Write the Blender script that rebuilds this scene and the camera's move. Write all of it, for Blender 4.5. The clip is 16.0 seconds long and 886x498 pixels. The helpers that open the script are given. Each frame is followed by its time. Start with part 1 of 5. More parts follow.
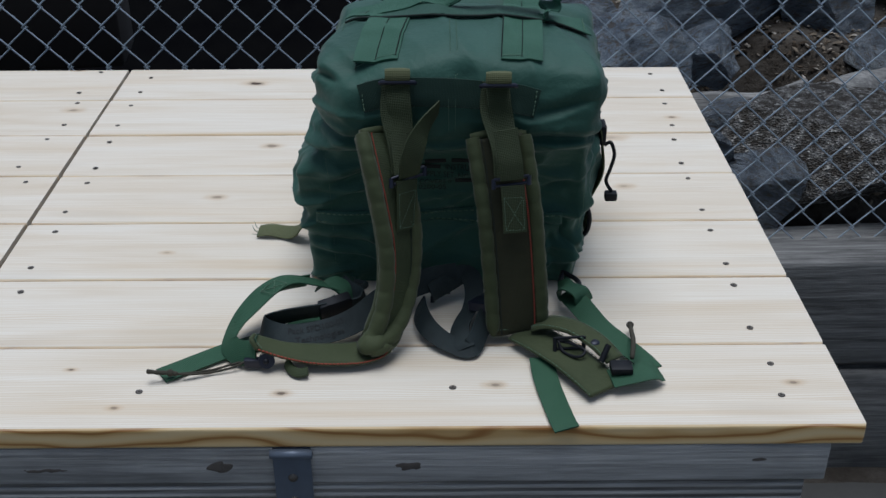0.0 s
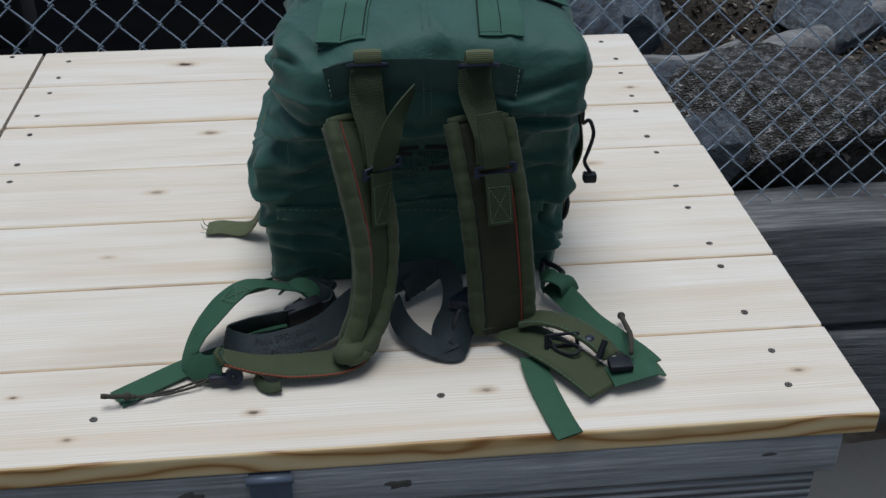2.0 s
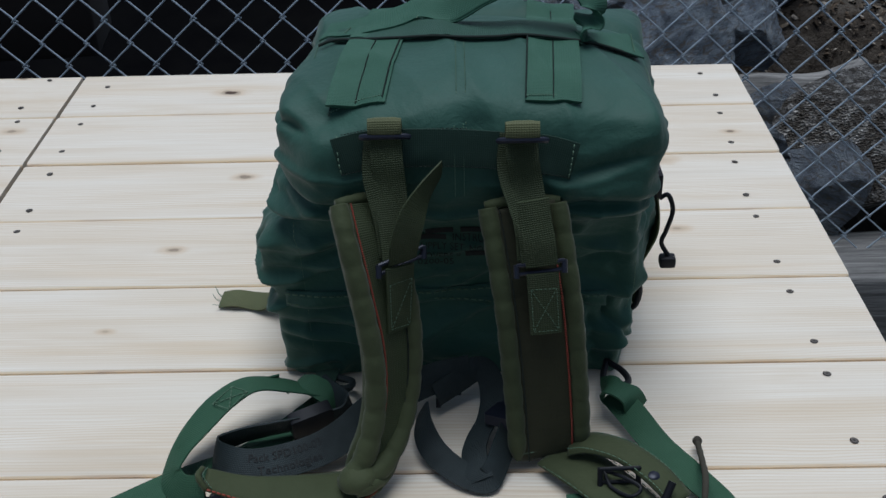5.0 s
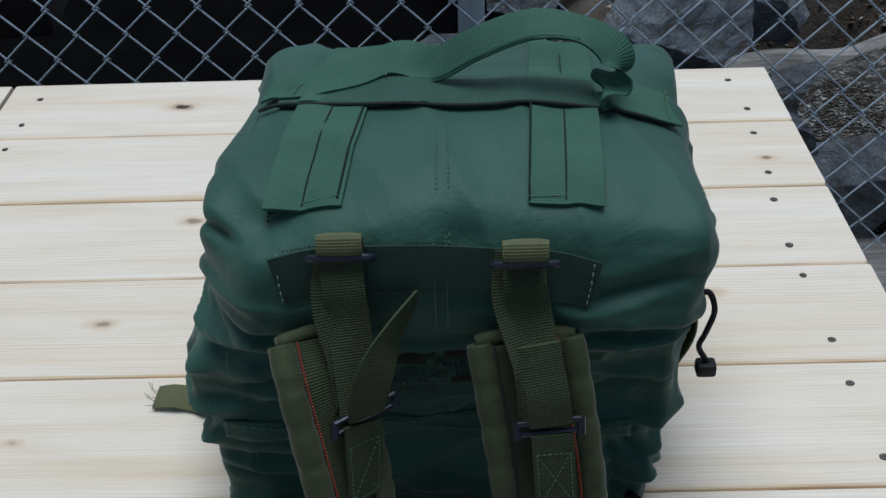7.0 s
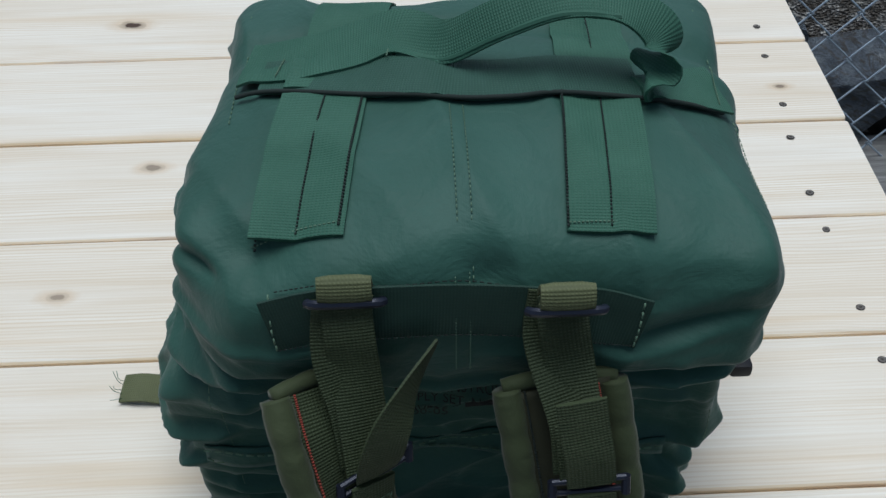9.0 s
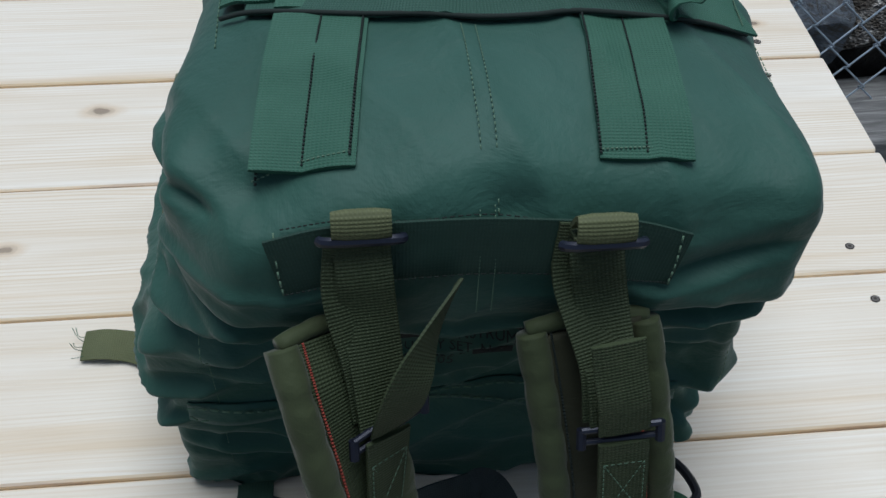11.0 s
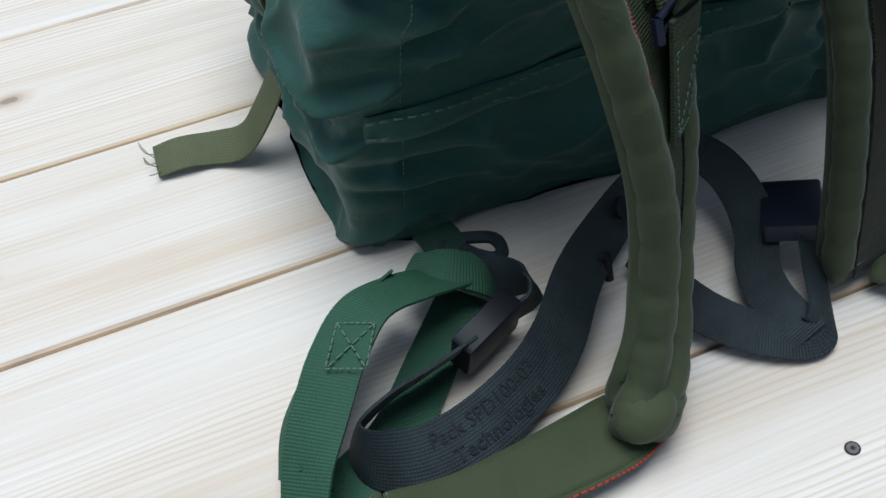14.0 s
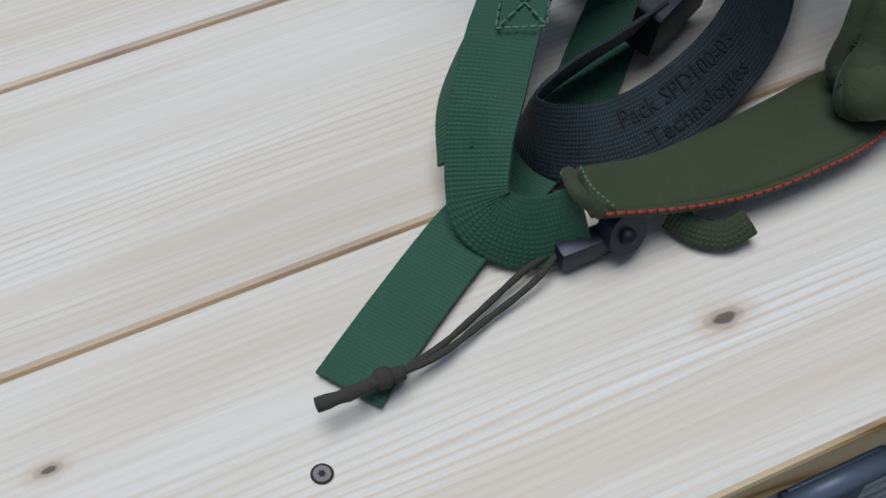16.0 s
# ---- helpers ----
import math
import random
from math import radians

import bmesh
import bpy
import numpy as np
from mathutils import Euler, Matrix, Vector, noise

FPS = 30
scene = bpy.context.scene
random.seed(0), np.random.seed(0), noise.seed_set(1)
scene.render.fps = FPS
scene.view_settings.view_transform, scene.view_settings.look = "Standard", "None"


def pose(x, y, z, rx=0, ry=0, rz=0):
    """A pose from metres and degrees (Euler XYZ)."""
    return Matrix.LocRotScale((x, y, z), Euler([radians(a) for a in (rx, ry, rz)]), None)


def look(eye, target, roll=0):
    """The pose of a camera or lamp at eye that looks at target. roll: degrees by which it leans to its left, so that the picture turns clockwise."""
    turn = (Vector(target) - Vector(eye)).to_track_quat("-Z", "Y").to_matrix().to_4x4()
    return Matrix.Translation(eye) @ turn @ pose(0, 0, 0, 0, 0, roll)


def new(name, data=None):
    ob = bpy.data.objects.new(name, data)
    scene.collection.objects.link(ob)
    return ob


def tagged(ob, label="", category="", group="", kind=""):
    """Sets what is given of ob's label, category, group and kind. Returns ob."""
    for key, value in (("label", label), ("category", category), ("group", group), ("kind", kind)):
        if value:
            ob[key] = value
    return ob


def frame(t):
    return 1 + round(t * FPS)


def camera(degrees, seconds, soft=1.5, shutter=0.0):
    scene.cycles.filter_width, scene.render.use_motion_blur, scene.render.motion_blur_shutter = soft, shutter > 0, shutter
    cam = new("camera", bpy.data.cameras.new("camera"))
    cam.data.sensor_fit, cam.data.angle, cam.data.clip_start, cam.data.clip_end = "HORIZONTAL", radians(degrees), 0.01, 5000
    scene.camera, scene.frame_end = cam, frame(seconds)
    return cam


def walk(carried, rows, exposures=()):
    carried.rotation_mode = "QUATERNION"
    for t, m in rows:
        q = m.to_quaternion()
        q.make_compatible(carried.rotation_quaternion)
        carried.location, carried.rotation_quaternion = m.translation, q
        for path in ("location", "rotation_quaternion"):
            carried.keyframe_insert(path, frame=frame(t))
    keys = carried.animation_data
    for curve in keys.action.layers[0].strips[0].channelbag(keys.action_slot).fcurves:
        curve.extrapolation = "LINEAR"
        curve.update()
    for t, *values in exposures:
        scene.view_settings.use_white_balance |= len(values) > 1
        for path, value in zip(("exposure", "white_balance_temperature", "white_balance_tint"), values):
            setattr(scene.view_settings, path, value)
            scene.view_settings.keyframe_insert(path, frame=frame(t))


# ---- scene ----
cam = camera(43.96, 16.0)
PATH = [
    (0, (0.1095, -0.8446, 0.6951), (0.1133, 0.0196, 0.1919), -0.21),
    (0.5, (0.1058, -0.8337, 0.6908), (0.1133, 0.0262, 0.1804), -0.17),
    (1, (0.0863, -0.8078, 0.6860), (0.1133, 0.0449, 0.1643), 0.18),
    (1.5, (0.0686, -0.7799, 0.6779), (0.1257, 0.0671, 0.1494), 0.34),
    (2, (0.0423, -0.7449, 0.6728), (0.1281, 0.0988, 0.1428), 0.20),
    (2.5, (0.0271, -0.7137, 0.6695), (0.1075, 0.1365, 0.1492), -0.72),
    (3, (0.0340, -0.6801, 0.6694), (0.0885, 0.1811, 0.1641), -0.26),
    (5.5, (0.1519, -0.4877, 0.6458), (0.1135, 0.3479, 0.0977), -1.97),
    (6, (0.1723, -0.4361, 0.6442), (0.1118, 0.3937, 0.0895), -2.00),
    (6.5, (0.1511, -0.3699, 0.6427), (0.1143, 0.4585, 0.0836), -1.50),
    (7, (0.1336, -0.2881, 0.6391), (0.1210, 0.5235, 0.0550), -1.87),
    (7.5, (0.1154, -0.2355, 0.6398), (0.1119, 0.5432, 0.0124), -1.56),
    (8, (0.1111, -0.2057, 0.6446), (0.1160, 0.5588, 0.0000), -0.59),
    (8.5, (0.1059, -0.1754, 0.6490), (0.1188, 0.5664, -0.0215), -0.85),
    (11, (0.0579, -0.1234, 0.6080), (0.1541, 0.5719, -0.1042), 2.59),
    (11.5, (0.0352, -0.1332, 0.5686), (0.1009, 0.5324, -0.1748), -1.17),
    (12, (0.0245, -0.1769, 0.5478), (0.0406, 0.4987, -0.1894), -6.64),
    (12.5, (-0.0228, -0.1556, 0.5225), (0.0906, 0.5098, -0.2154), -4.75),
    (13, (-0.0738, -0.1185, 0.4943), (0.1370, 0.5165, -0.2488), -4.03),
    (13.5, (-0.1086, -0.1116, 0.4746), (0.1145, 0.5239, -0.2645), -5.13),
    (14, (-0.1318, -0.1161, 0.4382), (0.0978, 0.5150, -0.3028), -4.37),
    (14.5, (-0.1469, -0.1028, 0.4002), (0.0874, 0.5013, -0.3614), -4.70),
    (15, (-0.1621, -0.0866, 0.3749), (0.0816, 0.5024, -0.3956), -4.09),
    (15.5, (-0.1854, -0.0920, 0.3467), (0.0356, 0.4722, -0.4488), -4.60),
    (16, (-0.2069, -0.0954, 0.3268), (-0.0144, 0.4529, -0.4870), -5.04),
]
EXPOSURES = [(0.0, -0.03, 5760, 9), (3.0, -0.05, 5760, 9), (5.5, -0.08, 5750, 8), (8.5, 0.12, 5750, 6), (11.0, 0.14, 5750, 7), (12.0, 0.42, 5690, 8), (13.5, 0.43, 5620, 8), (15.0, 0.2, 5560, 9), (16.0, -0.07, 5590, 9)]
walk(cam, [(t, look(eye, target, roll)) for t, eye, target, roll in PATH], EXPOSURES)


# world and light: a bright overcast sky
world = bpy.data.worlds.new("sky")
scene.world = world
world.use_nodes = True
wt = world.node_tree
sky = wt.nodes.new("ShaderNodeTexSky")
sky.sky_type = "NISHITA"
sky.sun_disc = False
sky.sun_elevation = radians(58)
sky.sun_rotation = radians(20)
sky.air_density, sky.dust_density, sky.ozone_density = 1.0, 1.0, 1.0
hsv = wt.nodes.new("ShaderNodeHueSaturation")
hsv.inputs["Saturation"].default_value = 0.65
wt.links.new(sky.outputs[0], hsv.inputs["Color"])
wt.links.new(hsv.outputs[0], wt.nodes["Background"].inputs[0])
wt.nodes["Background"].inputs[1].default_value = 0.068
sun = new("sun", bpy.data.lights.new("sun", "SUN"))
sun.data.energy, sun.data.angle, sun.data.color = 2.5, radians(42), (1.0, 0.985, 0.96)
sun.matrix_world = look((-0.05, 0.6, 4.0), (0.1, 0.3, 0.0))


# ---- materials ----
def node(nt, kind, **values):
    n = nt.nodes.new("ShaderNode" + kind)
    for k, v in values.items():
        n.inputs[k.replace("_", " ")].default_value = v
    return n


def base_mat(name, rough=0.7, metal=0.0, spec=0.4):
    m = bpy.data.materials.new(name)
    m.use_nodes = True
    nt = m.node_tree
    b = nt.nodes["Principled BSDF"]
    b.inputs["Roughness"].default_value = rough
    b.inputs["Metallic"].default_value = metal
    b.inputs["Specular IOR Level"].default_value = spec
    return m, nt, b


def coords(nt, scale=(1, 1, 1), source="Object", shift=0.0):
    tc = nt.nodes.new("ShaderNodeTexCoord")
    mp = nt.nodes.new("ShaderNodeMapping")
    mp.inputs["Scale"].default_value = scale
    nt.links.new(tc.outputs[source], mp.inputs["Vector"])
    if shift:
        info = nt.nodes.new("ShaderNodeObjectInfo")
        mul = nt.nodes.new("ShaderNodeMath")
        mul.operation = "MULTIPLY"
        mul.inputs[1].default_value = shift
        nt.links.new(info.outputs["Random"], mul.inputs[0])
        nt.links.new(mul.outputs[0], mp.inputs["Location"])
    return mp.outputs[0]


def noise_tex(nt, vec, scale, detail=4, rough=0.6, distortion=0.0):
    n = node(nt, "TexNoise", Scale=scale, Detail=detail, Roughness=rough, Distortion=distortion)
    nt.links.new(vec, n.inputs["Vector"])
    return n.outputs["Fac"]


def ramp(nt, fac, stops):
    r = nt.nodes.new("ShaderNodeValToRGB")
    e = r.color_ramp.elements
    while len(e) < len(stops):
        e.new(0.5)
    for el, (p, c) in zip(e, stops):
        el.position, el.color = p, (*c, 1) if len(c) == 3 else c
    nt.links.new(fac, r.inputs[0])
    return r.outputs[0]


def mixc(nt, fac, a, b, mode="MIX"):
    m = nt.nodes.new("ShaderNodeMix")
    m.data_type, m.blend_type = "RGBA", mode
    for sock, v in ((m.inputs[0], fac), (m.inputs[6], a), (m.inputs[7], b)):
        if isinstance(v, (int, float)):
            sock.default_value = v
        elif isinstance(v, tuple):
            sock.default_value = (*v, 1)
        else:
            nt.links.new(v, sock)
    return m.outputs[2]


def math_node(nt, op, a, b=0.0):
    m = nt.nodes.new("ShaderNodeMath")
    m.operation = op
    for sock, v in zip(m.inputs, (a, b)):
        if isinstance(v, (int, float)):
            sock.default_value = v
        else:
            nt.links.new(v, sock)
    return m.outputs[0]


def bump(nt, b, height, strength=0.3, dist=0.002):
    n = nt.nodes.new("ShaderNodeBump")
    n.inputs["Strength"].default_value, n.inputs["Distance"].default_value = strength, dist
    nt.links.new(height, n.inputs["Height"])
    nt.links.new(n.outputs[0], b.inputs["Normal"])


KNOTS = [(-0.2, 0.913, 0.015, 1.0), (-0.195, 0.493, 0.010, 0.55), (-0.054, 0.056, 0.0075, 0.85), (0.166, 0.068, 0.008, 0.6),
         (0.477, 0.069, 0.007, 0.6), (-0.141, 0.661, 0.011, 0.6), (-0.478, 0.801, 0.012, 0.5), (0.479, 0.759, 0.008, 0.7),
         (0.369, 0.52, 0.010, 0.4), (0.372, 0.685, 0.016, 0.25), (-0.219, 0.034, 0.006, 0.6), (-0.231, 0.344, 0.006, 0.3),
         (-0.519, 0.978, 0.008, 0.7), (-0.281, 0.099, 0.005, 0.85)]


def pine_mat():
    """Fresh pale softwood: growth lines along the board, soft figure, knots at their places."""
    m, nt, b = base_mat("fresh_pine", 0.62, 0, 0.3)
    v = coords(nt, (1.1, 11, 11), shift=7.0)
    fig = noise_tex(nt, v, 2.2, 3, 0.55, 0.6)
    lines = node(nt, "TexWave", Scale=88, Distortion=26.0, Detail=3.0)
    lines.bands_direction = "Y"
    lines.inputs["Detail Scale"].default_value = 0.16
    nt.links.new(coords(nt, (0.16, 1, 1.6), shift=3.0), lines.inputs["Vector"])
    fine = noise_tex(nt, coords(nt, (6, 420, 420), shift=5.0), 1.0, 3, 0.6)
    col = ramp(nt, fig, [(0.2, (0.64, 0.55, 0.43)), (0.5, (0.74, 0.68, 0.585)), (0.8, (0.79, 0.755, 0.68))])
    streak = noise_tex(nt, coords(nt, (0.9, 34, 34), shift=4.0), 1.0, 4, 0.6, 0.4)
    col = mixc(nt, ramp(nt, streak, [(0.56, (0, 0, 0)), (0.74, (0.55, 0.55, 0.55))]), col, (0.60, 0.44, 0.26))
    pale = noise_tex(nt, coords(nt, (0.7, 15, 15), shift=8.0), 1.2, 3, 0.5)
    mask = math_node(nt, "MULTIPLY", ramp(nt, pale, [(0.38, (0, 0, 0)), (0.66, (1, 1, 1))]), 0.62)
    col = mixc(nt, math_node(nt, "MULTIPLY", mask, ramp(nt, lines.outputs["Fac"], [(0.0, (1, 1, 1)), (0.5, (0, 0, 0))])), col, (0.58, 0.43, 0.26))
    col = mixc(nt, math_node(nt, "MULTIPLY", ramp(nt, fine, [(0.3, (0, 0, 0)), (0.7, (1, 1, 1))]), 0.42), col, (0.57, 0.46, 0.32))
    grey = noise_tex(nt, coords(nt, (2, 9, 9), shift=9.0), 1.3, 2)
    col = mixc(nt, ramp(nt, grey, [(0.58, (0, 0, 0)), (0.78, (0.35, 0.35, 0.35))]), col, (0.42, 0.36, 0.28))
    tc = nt.nodes.new("ShaderNodeNewGeometry")
    wob = node(nt, "TexNoise", Scale=60.0, Detail=3.0)
    nt.links.new(tc.outputs["Position"], wob.inputs["Vector"])
    for x, y, r, s in KNOTS:
        sub = nt.nodes.new("ShaderNodeVectorMath")
        sub.operation = "SUBTRACT"
        sub.inputs[1].default_value = (x, y, 0)
        nt.links.new(tc.outputs["Position"], sub.inputs[0])
        sc = nt.nodes.new("ShaderNodeVectorMath")
        sc.operation = "MULTIPLY"
        sc.inputs[1].default_value = (0.5 / r, 1 / r, 0.2 / r)
        nt.links.new(sub.outputs[0], sc.inputs[0])
        ln = nt.nodes.new("ShaderNodeVectorMath")
        ln.operation = "LENGTH"
        nt.links.new(sc.outputs[0], ln.inputs[0])
        d = math_node(nt, "ADD", ln.outputs["Value"], math_node(nt, "MULTIPLY", wob.outputs["Fac"], 0.7))
        halo = ramp(nt, math_node(nt, "MULTIPLY", d, 0.33), [(0.3, (0.42, 0.42, 0.42)), (0.48, (0, 0, 0))])
        col = mixc(nt, halo, col, (0.52, 0.36, 0.2))
        core = ramp(nt, d, [(0.56, (s, s, s)), (0.66, (0.4 * s, 0.4 * s, 0.4 * s)), (0.84, (0.22 * s, 0.22 * s, 0.22 * s)), (0.9, (0, 0, 0))])
        col = mixc(nt, core, col, (0.06, 0.035, 0.022))
    # the front board is cut near the heart: its narrow side shows yellow wood with dark year rings
    sep = nt.nodes.new("ShaderNodeSeparateXYZ")
    nt.links.new(tc.outputs["Normal"], sep.inputs[0])
    narrow = ramp(nt, math_node(nt, "ABSOLUTE", sep.outputs["Y"]), [(0.3, (0, 0, 0)), (0.85, (1, 1, 1))])
    at = nt.nodes.new("ShaderNodeSeparateXYZ")
    nt.links.new(tc.outputs["Position"], at.inputs[0])
    narrow = math_node(nt, "MULTIPLY", narrow, math_node(nt, "MAXIMUM", math_node(nt, "LESS_THAN", at.outputs["Y"], 0.03), 0.45))
    ring = node(nt, "TexWave", Scale=8, Distortion=10.0, Detail=2.0)
    ring.bands_direction = "Z"
    nt.links.new(coords(nt, (0.6, 1, 1.9), shift=6.0), ring.inputs["Vector"])
    heart = ramp(nt, ring.outputs["Fac"], [(0.0, (0.42, 0.2, 0.06)), (0.1, (0.66, 0.41, 0.16)), (0.5, (0.82, 0.57, 0.27)), (1.0, (0.86, 0.64, 0.34))])
    col = mixc(nt, narrow, col, heart)
    nt.links.new(col, b.inputs["Base Color"])
    bump(nt, b, math_node(nt, "ADD", fine, math_node(nt, "MULTIPLY", lines.outputs["Fac"], 0.4)), 0.25, 0.0006)
    return m


def grey_wood_mat(name, dark, light, scale=1.0, ridge=0.4):
    m, nt, b = base_mat(name, 0.85, 0, 0.2)
    v = coords(nt, (2.2 * scale, 46 * scale, 46 * scale), shift=5.0)
    grain = noise_tex(nt, v, 2.5, 6, 0.65, 0.5)
    fine = noise_tex(nt, coords(nt, (8, 300, 300), shift=3.0), 1, 3)
    col = ramp(nt, grain, [(0.28, dark), (0.52, tuple((a + c) / 2 for a, c in zip(dark, light))), (0.75, light)])
    col = mixc(nt, math_node(nt, "MULTIPLY", ramp(nt, fine, [(0.35, (0, 0, 0)), (0.65, (1, 1, 1))]), 0.45), col, dark)
    stain = noise_tex(nt, coords(nt, (4, 9, 9), shift=2.0), 1.2, 4)
    col = mixc(nt, ramp(nt, stain, [(0.5, (0, 0, 0)), (0.75, (0.6, 0.6, 0.6))]), col, tuple(0.4 * c for c in dark))
    nt.links.new(col, b.inputs["Base Color"])
    bump(nt, b, math_node(nt, "ADD", grain, fine), ridge, 0.004)
    return m


def cloth_mat(name, colour, worn, weave=900.0, rough=0.75):
    """Nylon duck: fine weave, faded and rubbed patches."""
    m, nt, b = base_mat(name, rough, 0, 0.26)
    b.inputs["Sheen Weight"].default_value = 0.1
    b.inputs["Sheen Roughness"].default_value = 0.45
    big = noise_tex(nt, coords(nt), 9, 4, 0.6)
    mid = noise_tex(nt, coords(nt), 60, 3, 0.6)
    col = mixc(nt, ramp(nt, big, [(0.35, (0, 0, 0)), (0.75, (1, 1, 1))]), colour, worn)
    col = mixc(nt, math_node(nt, "MULTIPLY", mid, 0.25), col, tuple(0.6 * c for c in colour))
    nt.links.new(col, b.inputs["Base Color"])
    w1 = node(nt, "TexWave", Scale=weave / 20, Distortion=0.4)
    w2 = node(nt, "TexWave", Scale=weave / 20, Distortion=0.4)
    w2.bands_direction = "Z"
    for w in (w1, w2):
        nt.links.new(coords(nt, (6, 6, 6)), w.inputs["Vector"])
    h = math_node(nt, "ADD", math_node(nt, "MULTIPLY", math_node(nt, "MULTIPLY", w1.outputs["Fac"], w2.outputs["Fac"]), 0.06), math_node(nt, "MULTIPLY", mid, 3.0))
    crease = noise_tex(nt, coords(nt, (1, 1, 1.8)), 22, 5, 0.65, 1.2)
    bump(nt, b, math_node(nt, "ADD", h, math_node(nt, "MULTIPLY", crease, 3.5)), 0.4, 0.001)
    return m


def web_mat(name, colour, worn, ribs=(200.0, 165.0), rough=0.7, strength=0.5, spec=0.35):
    """Woven webbing: ribs follow the band through its UV map, in metres."""
    m, nt, b = base_mat(name, rough, 0, spec)
    tc = nt.nodes.new("ShaderNodeTexCoord")
    wv = []
    for axis, s in (("X", ribs[0]), ("Y", ribs[1])):
        w = node(nt, "TexWave", Scale=s, Distortion=0.3)
        w.bands_direction = axis
        nt.links.new(tc.outputs["UV"], w.inputs["Vector"])
        wv.append(w.outputs["Fac"])
    rib = math_node(nt, "MULTIPLY", wv[0], math_node(nt, "ADD", math_node(nt, "MULTIPLY", wv[1], 0.7), 0.3))
    big = noise_tex(nt, coords(nt), 25, 4, 0.65)
    col = mixc(nt, ramp(nt, big, [(0.35, (0, 0, 0)), (0.72, (1, 1, 1))]), colour, worn)
    col = mixc(nt, math_node(nt, "MULTIPLY", math_node(nt, "SUBTRACT", 1.0, rib), 0.35), col, tuple(0.45 * c for c in colour))
    nt.links.new(col, b.inputs["Base Color"])
    bump(nt, b, rib, strength, 0.0008)
    return m


def simple_mat(name, colour, rough=0.5, metal=0.0, vary=0.3, scale=80.0, spec=0.5, relief=0.1):
    m, nt, b = base_mat(name, rough, metal, spec)
    n = noise_tex(nt, coords(nt), scale, 4)
    nt.links.new(mixc(nt, math_node(nt, "MULTIPLY", n, vary), colour, tuple(0.5 * c for c in colour)), b.inputs["Base Color"])
    bump(nt, b, n, relief, 0.001)
    return m


def rock_mat():
    m, nt, b = base_mat("slate_rock", 0.75, 0, 0.35)
    v = coords(nt, (1, 1, 2.6), shift=20.0)
    big = noise_tex(nt, v, 1.7, 8, 0.68, 0.5)
    patch = noise_tex(nt, v, 4.5, 5, 0.6, 1.5)
    fine = noise_tex(nt, v, 26, 8, 0.75)
    col = ramp(nt, big, [(0.32, (0.06, 0.075, 0.1)), (0.44, (0.25, 0.31, 0.385)), (0.56, (0.46, 0.54, 0.63)), (0.72, (0.64, 0.68, 0.7))])
    col = mixc(nt, ramp(nt, patch, [(0.5, (0, 0, 0)), (0.62, (0.75, 0.75, 0.75))]), col, (0.2, 0.155, 0.105))
    col = mixc(nt, math_node(nt, "MULTIPLY", ramp(nt, fine, [(0.4, (1, 1, 1)), (0.6, (0, 0, 0))]), 0.5), col, (0.07, 0.075, 0.08))
    info = nt.nodes.new("ShaderNodeObjectInfo")
    col = mixc(nt, math_node(nt, "MULTIPLY", info.outputs["Random"], 0.3), col, (0.16, 0.14, 0.115))
    nt.links.new(col, b.inputs["Base Color"])
    bump(nt, b, math_node(nt, "ADD", fine, math_node(nt, "MULTIPLY", big, 3.0)), 1.0, 0.06)
    return m


def soil_mat():
    m, nt, b = base_mat("shore_soil", 0.9, 0, 0.15)
    v = coords(nt)
    a = noise_tex(nt, v, 6, 8, 0.7)
    f = noise_tex(nt, v, 70, 5, 0.7)
    col = ramp(nt, a, [(0.3, (0.025, 0.02, 0.016)), (0.5, (0.09, 0.075, 0.06)), (0.75, (0.2, 0.18, 0.155))])
    col = mixc(nt, math_node(nt, "MULTIPLY", f, 0.6), col, (0.03, 0.025, 0.02))
    nt.links.new(col, b.inputs["Base Color"])
    bump(nt, b, f, 0.9, 0.02)
    return m


def gully_shade_mat():
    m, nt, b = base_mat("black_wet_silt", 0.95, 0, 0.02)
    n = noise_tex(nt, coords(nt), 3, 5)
    # near-black colour stands in for the deep shade down in the gully
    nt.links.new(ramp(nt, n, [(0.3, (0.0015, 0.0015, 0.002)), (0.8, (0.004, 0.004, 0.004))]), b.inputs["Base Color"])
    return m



def pudding_mat():
    """Rough grey rock full of pale and brown grains."""
    m, nt, b = base_mat("speckled_rock", 0.9, 0, 0.2)
    v = coords(nt)
    cell = node(nt, "TexVoronoi", Scale=44.0)
    nt.links.new(v, cell.inputs["Vector"])
    big = noise_tex(nt, v, 9, 6, 0.65)
    sep = nt.nodes.new("ShaderNodeSeparateColor")
    nt.links.new(cell.outputs["Color"], sep.inputs[0])
    col = ramp(nt, sep.outputs[0], [(0.0, (0.14, 0.13, 0.12)), (0.45, (0.32, 0.31, 0.295)), (0.8, (0.44, 0.42, 0.38)), (0.97, (0.72, 0.7, 0.66))])
    col = mixc(nt, ramp(nt, big, [(0.45, (0.9, 0.9, 0.9)), (0.62, (0, 0, 0))]), col, (0.06, 0.048, 0.036))
    nt.links.new(col, b.inputs["Base Color"])
    bump(nt, b, math_node(nt, "ADD", cell.outputs["Distance"], math_node(nt, "MULTIPLY", big, 2.0)), 1.0, 0.03)
    return m


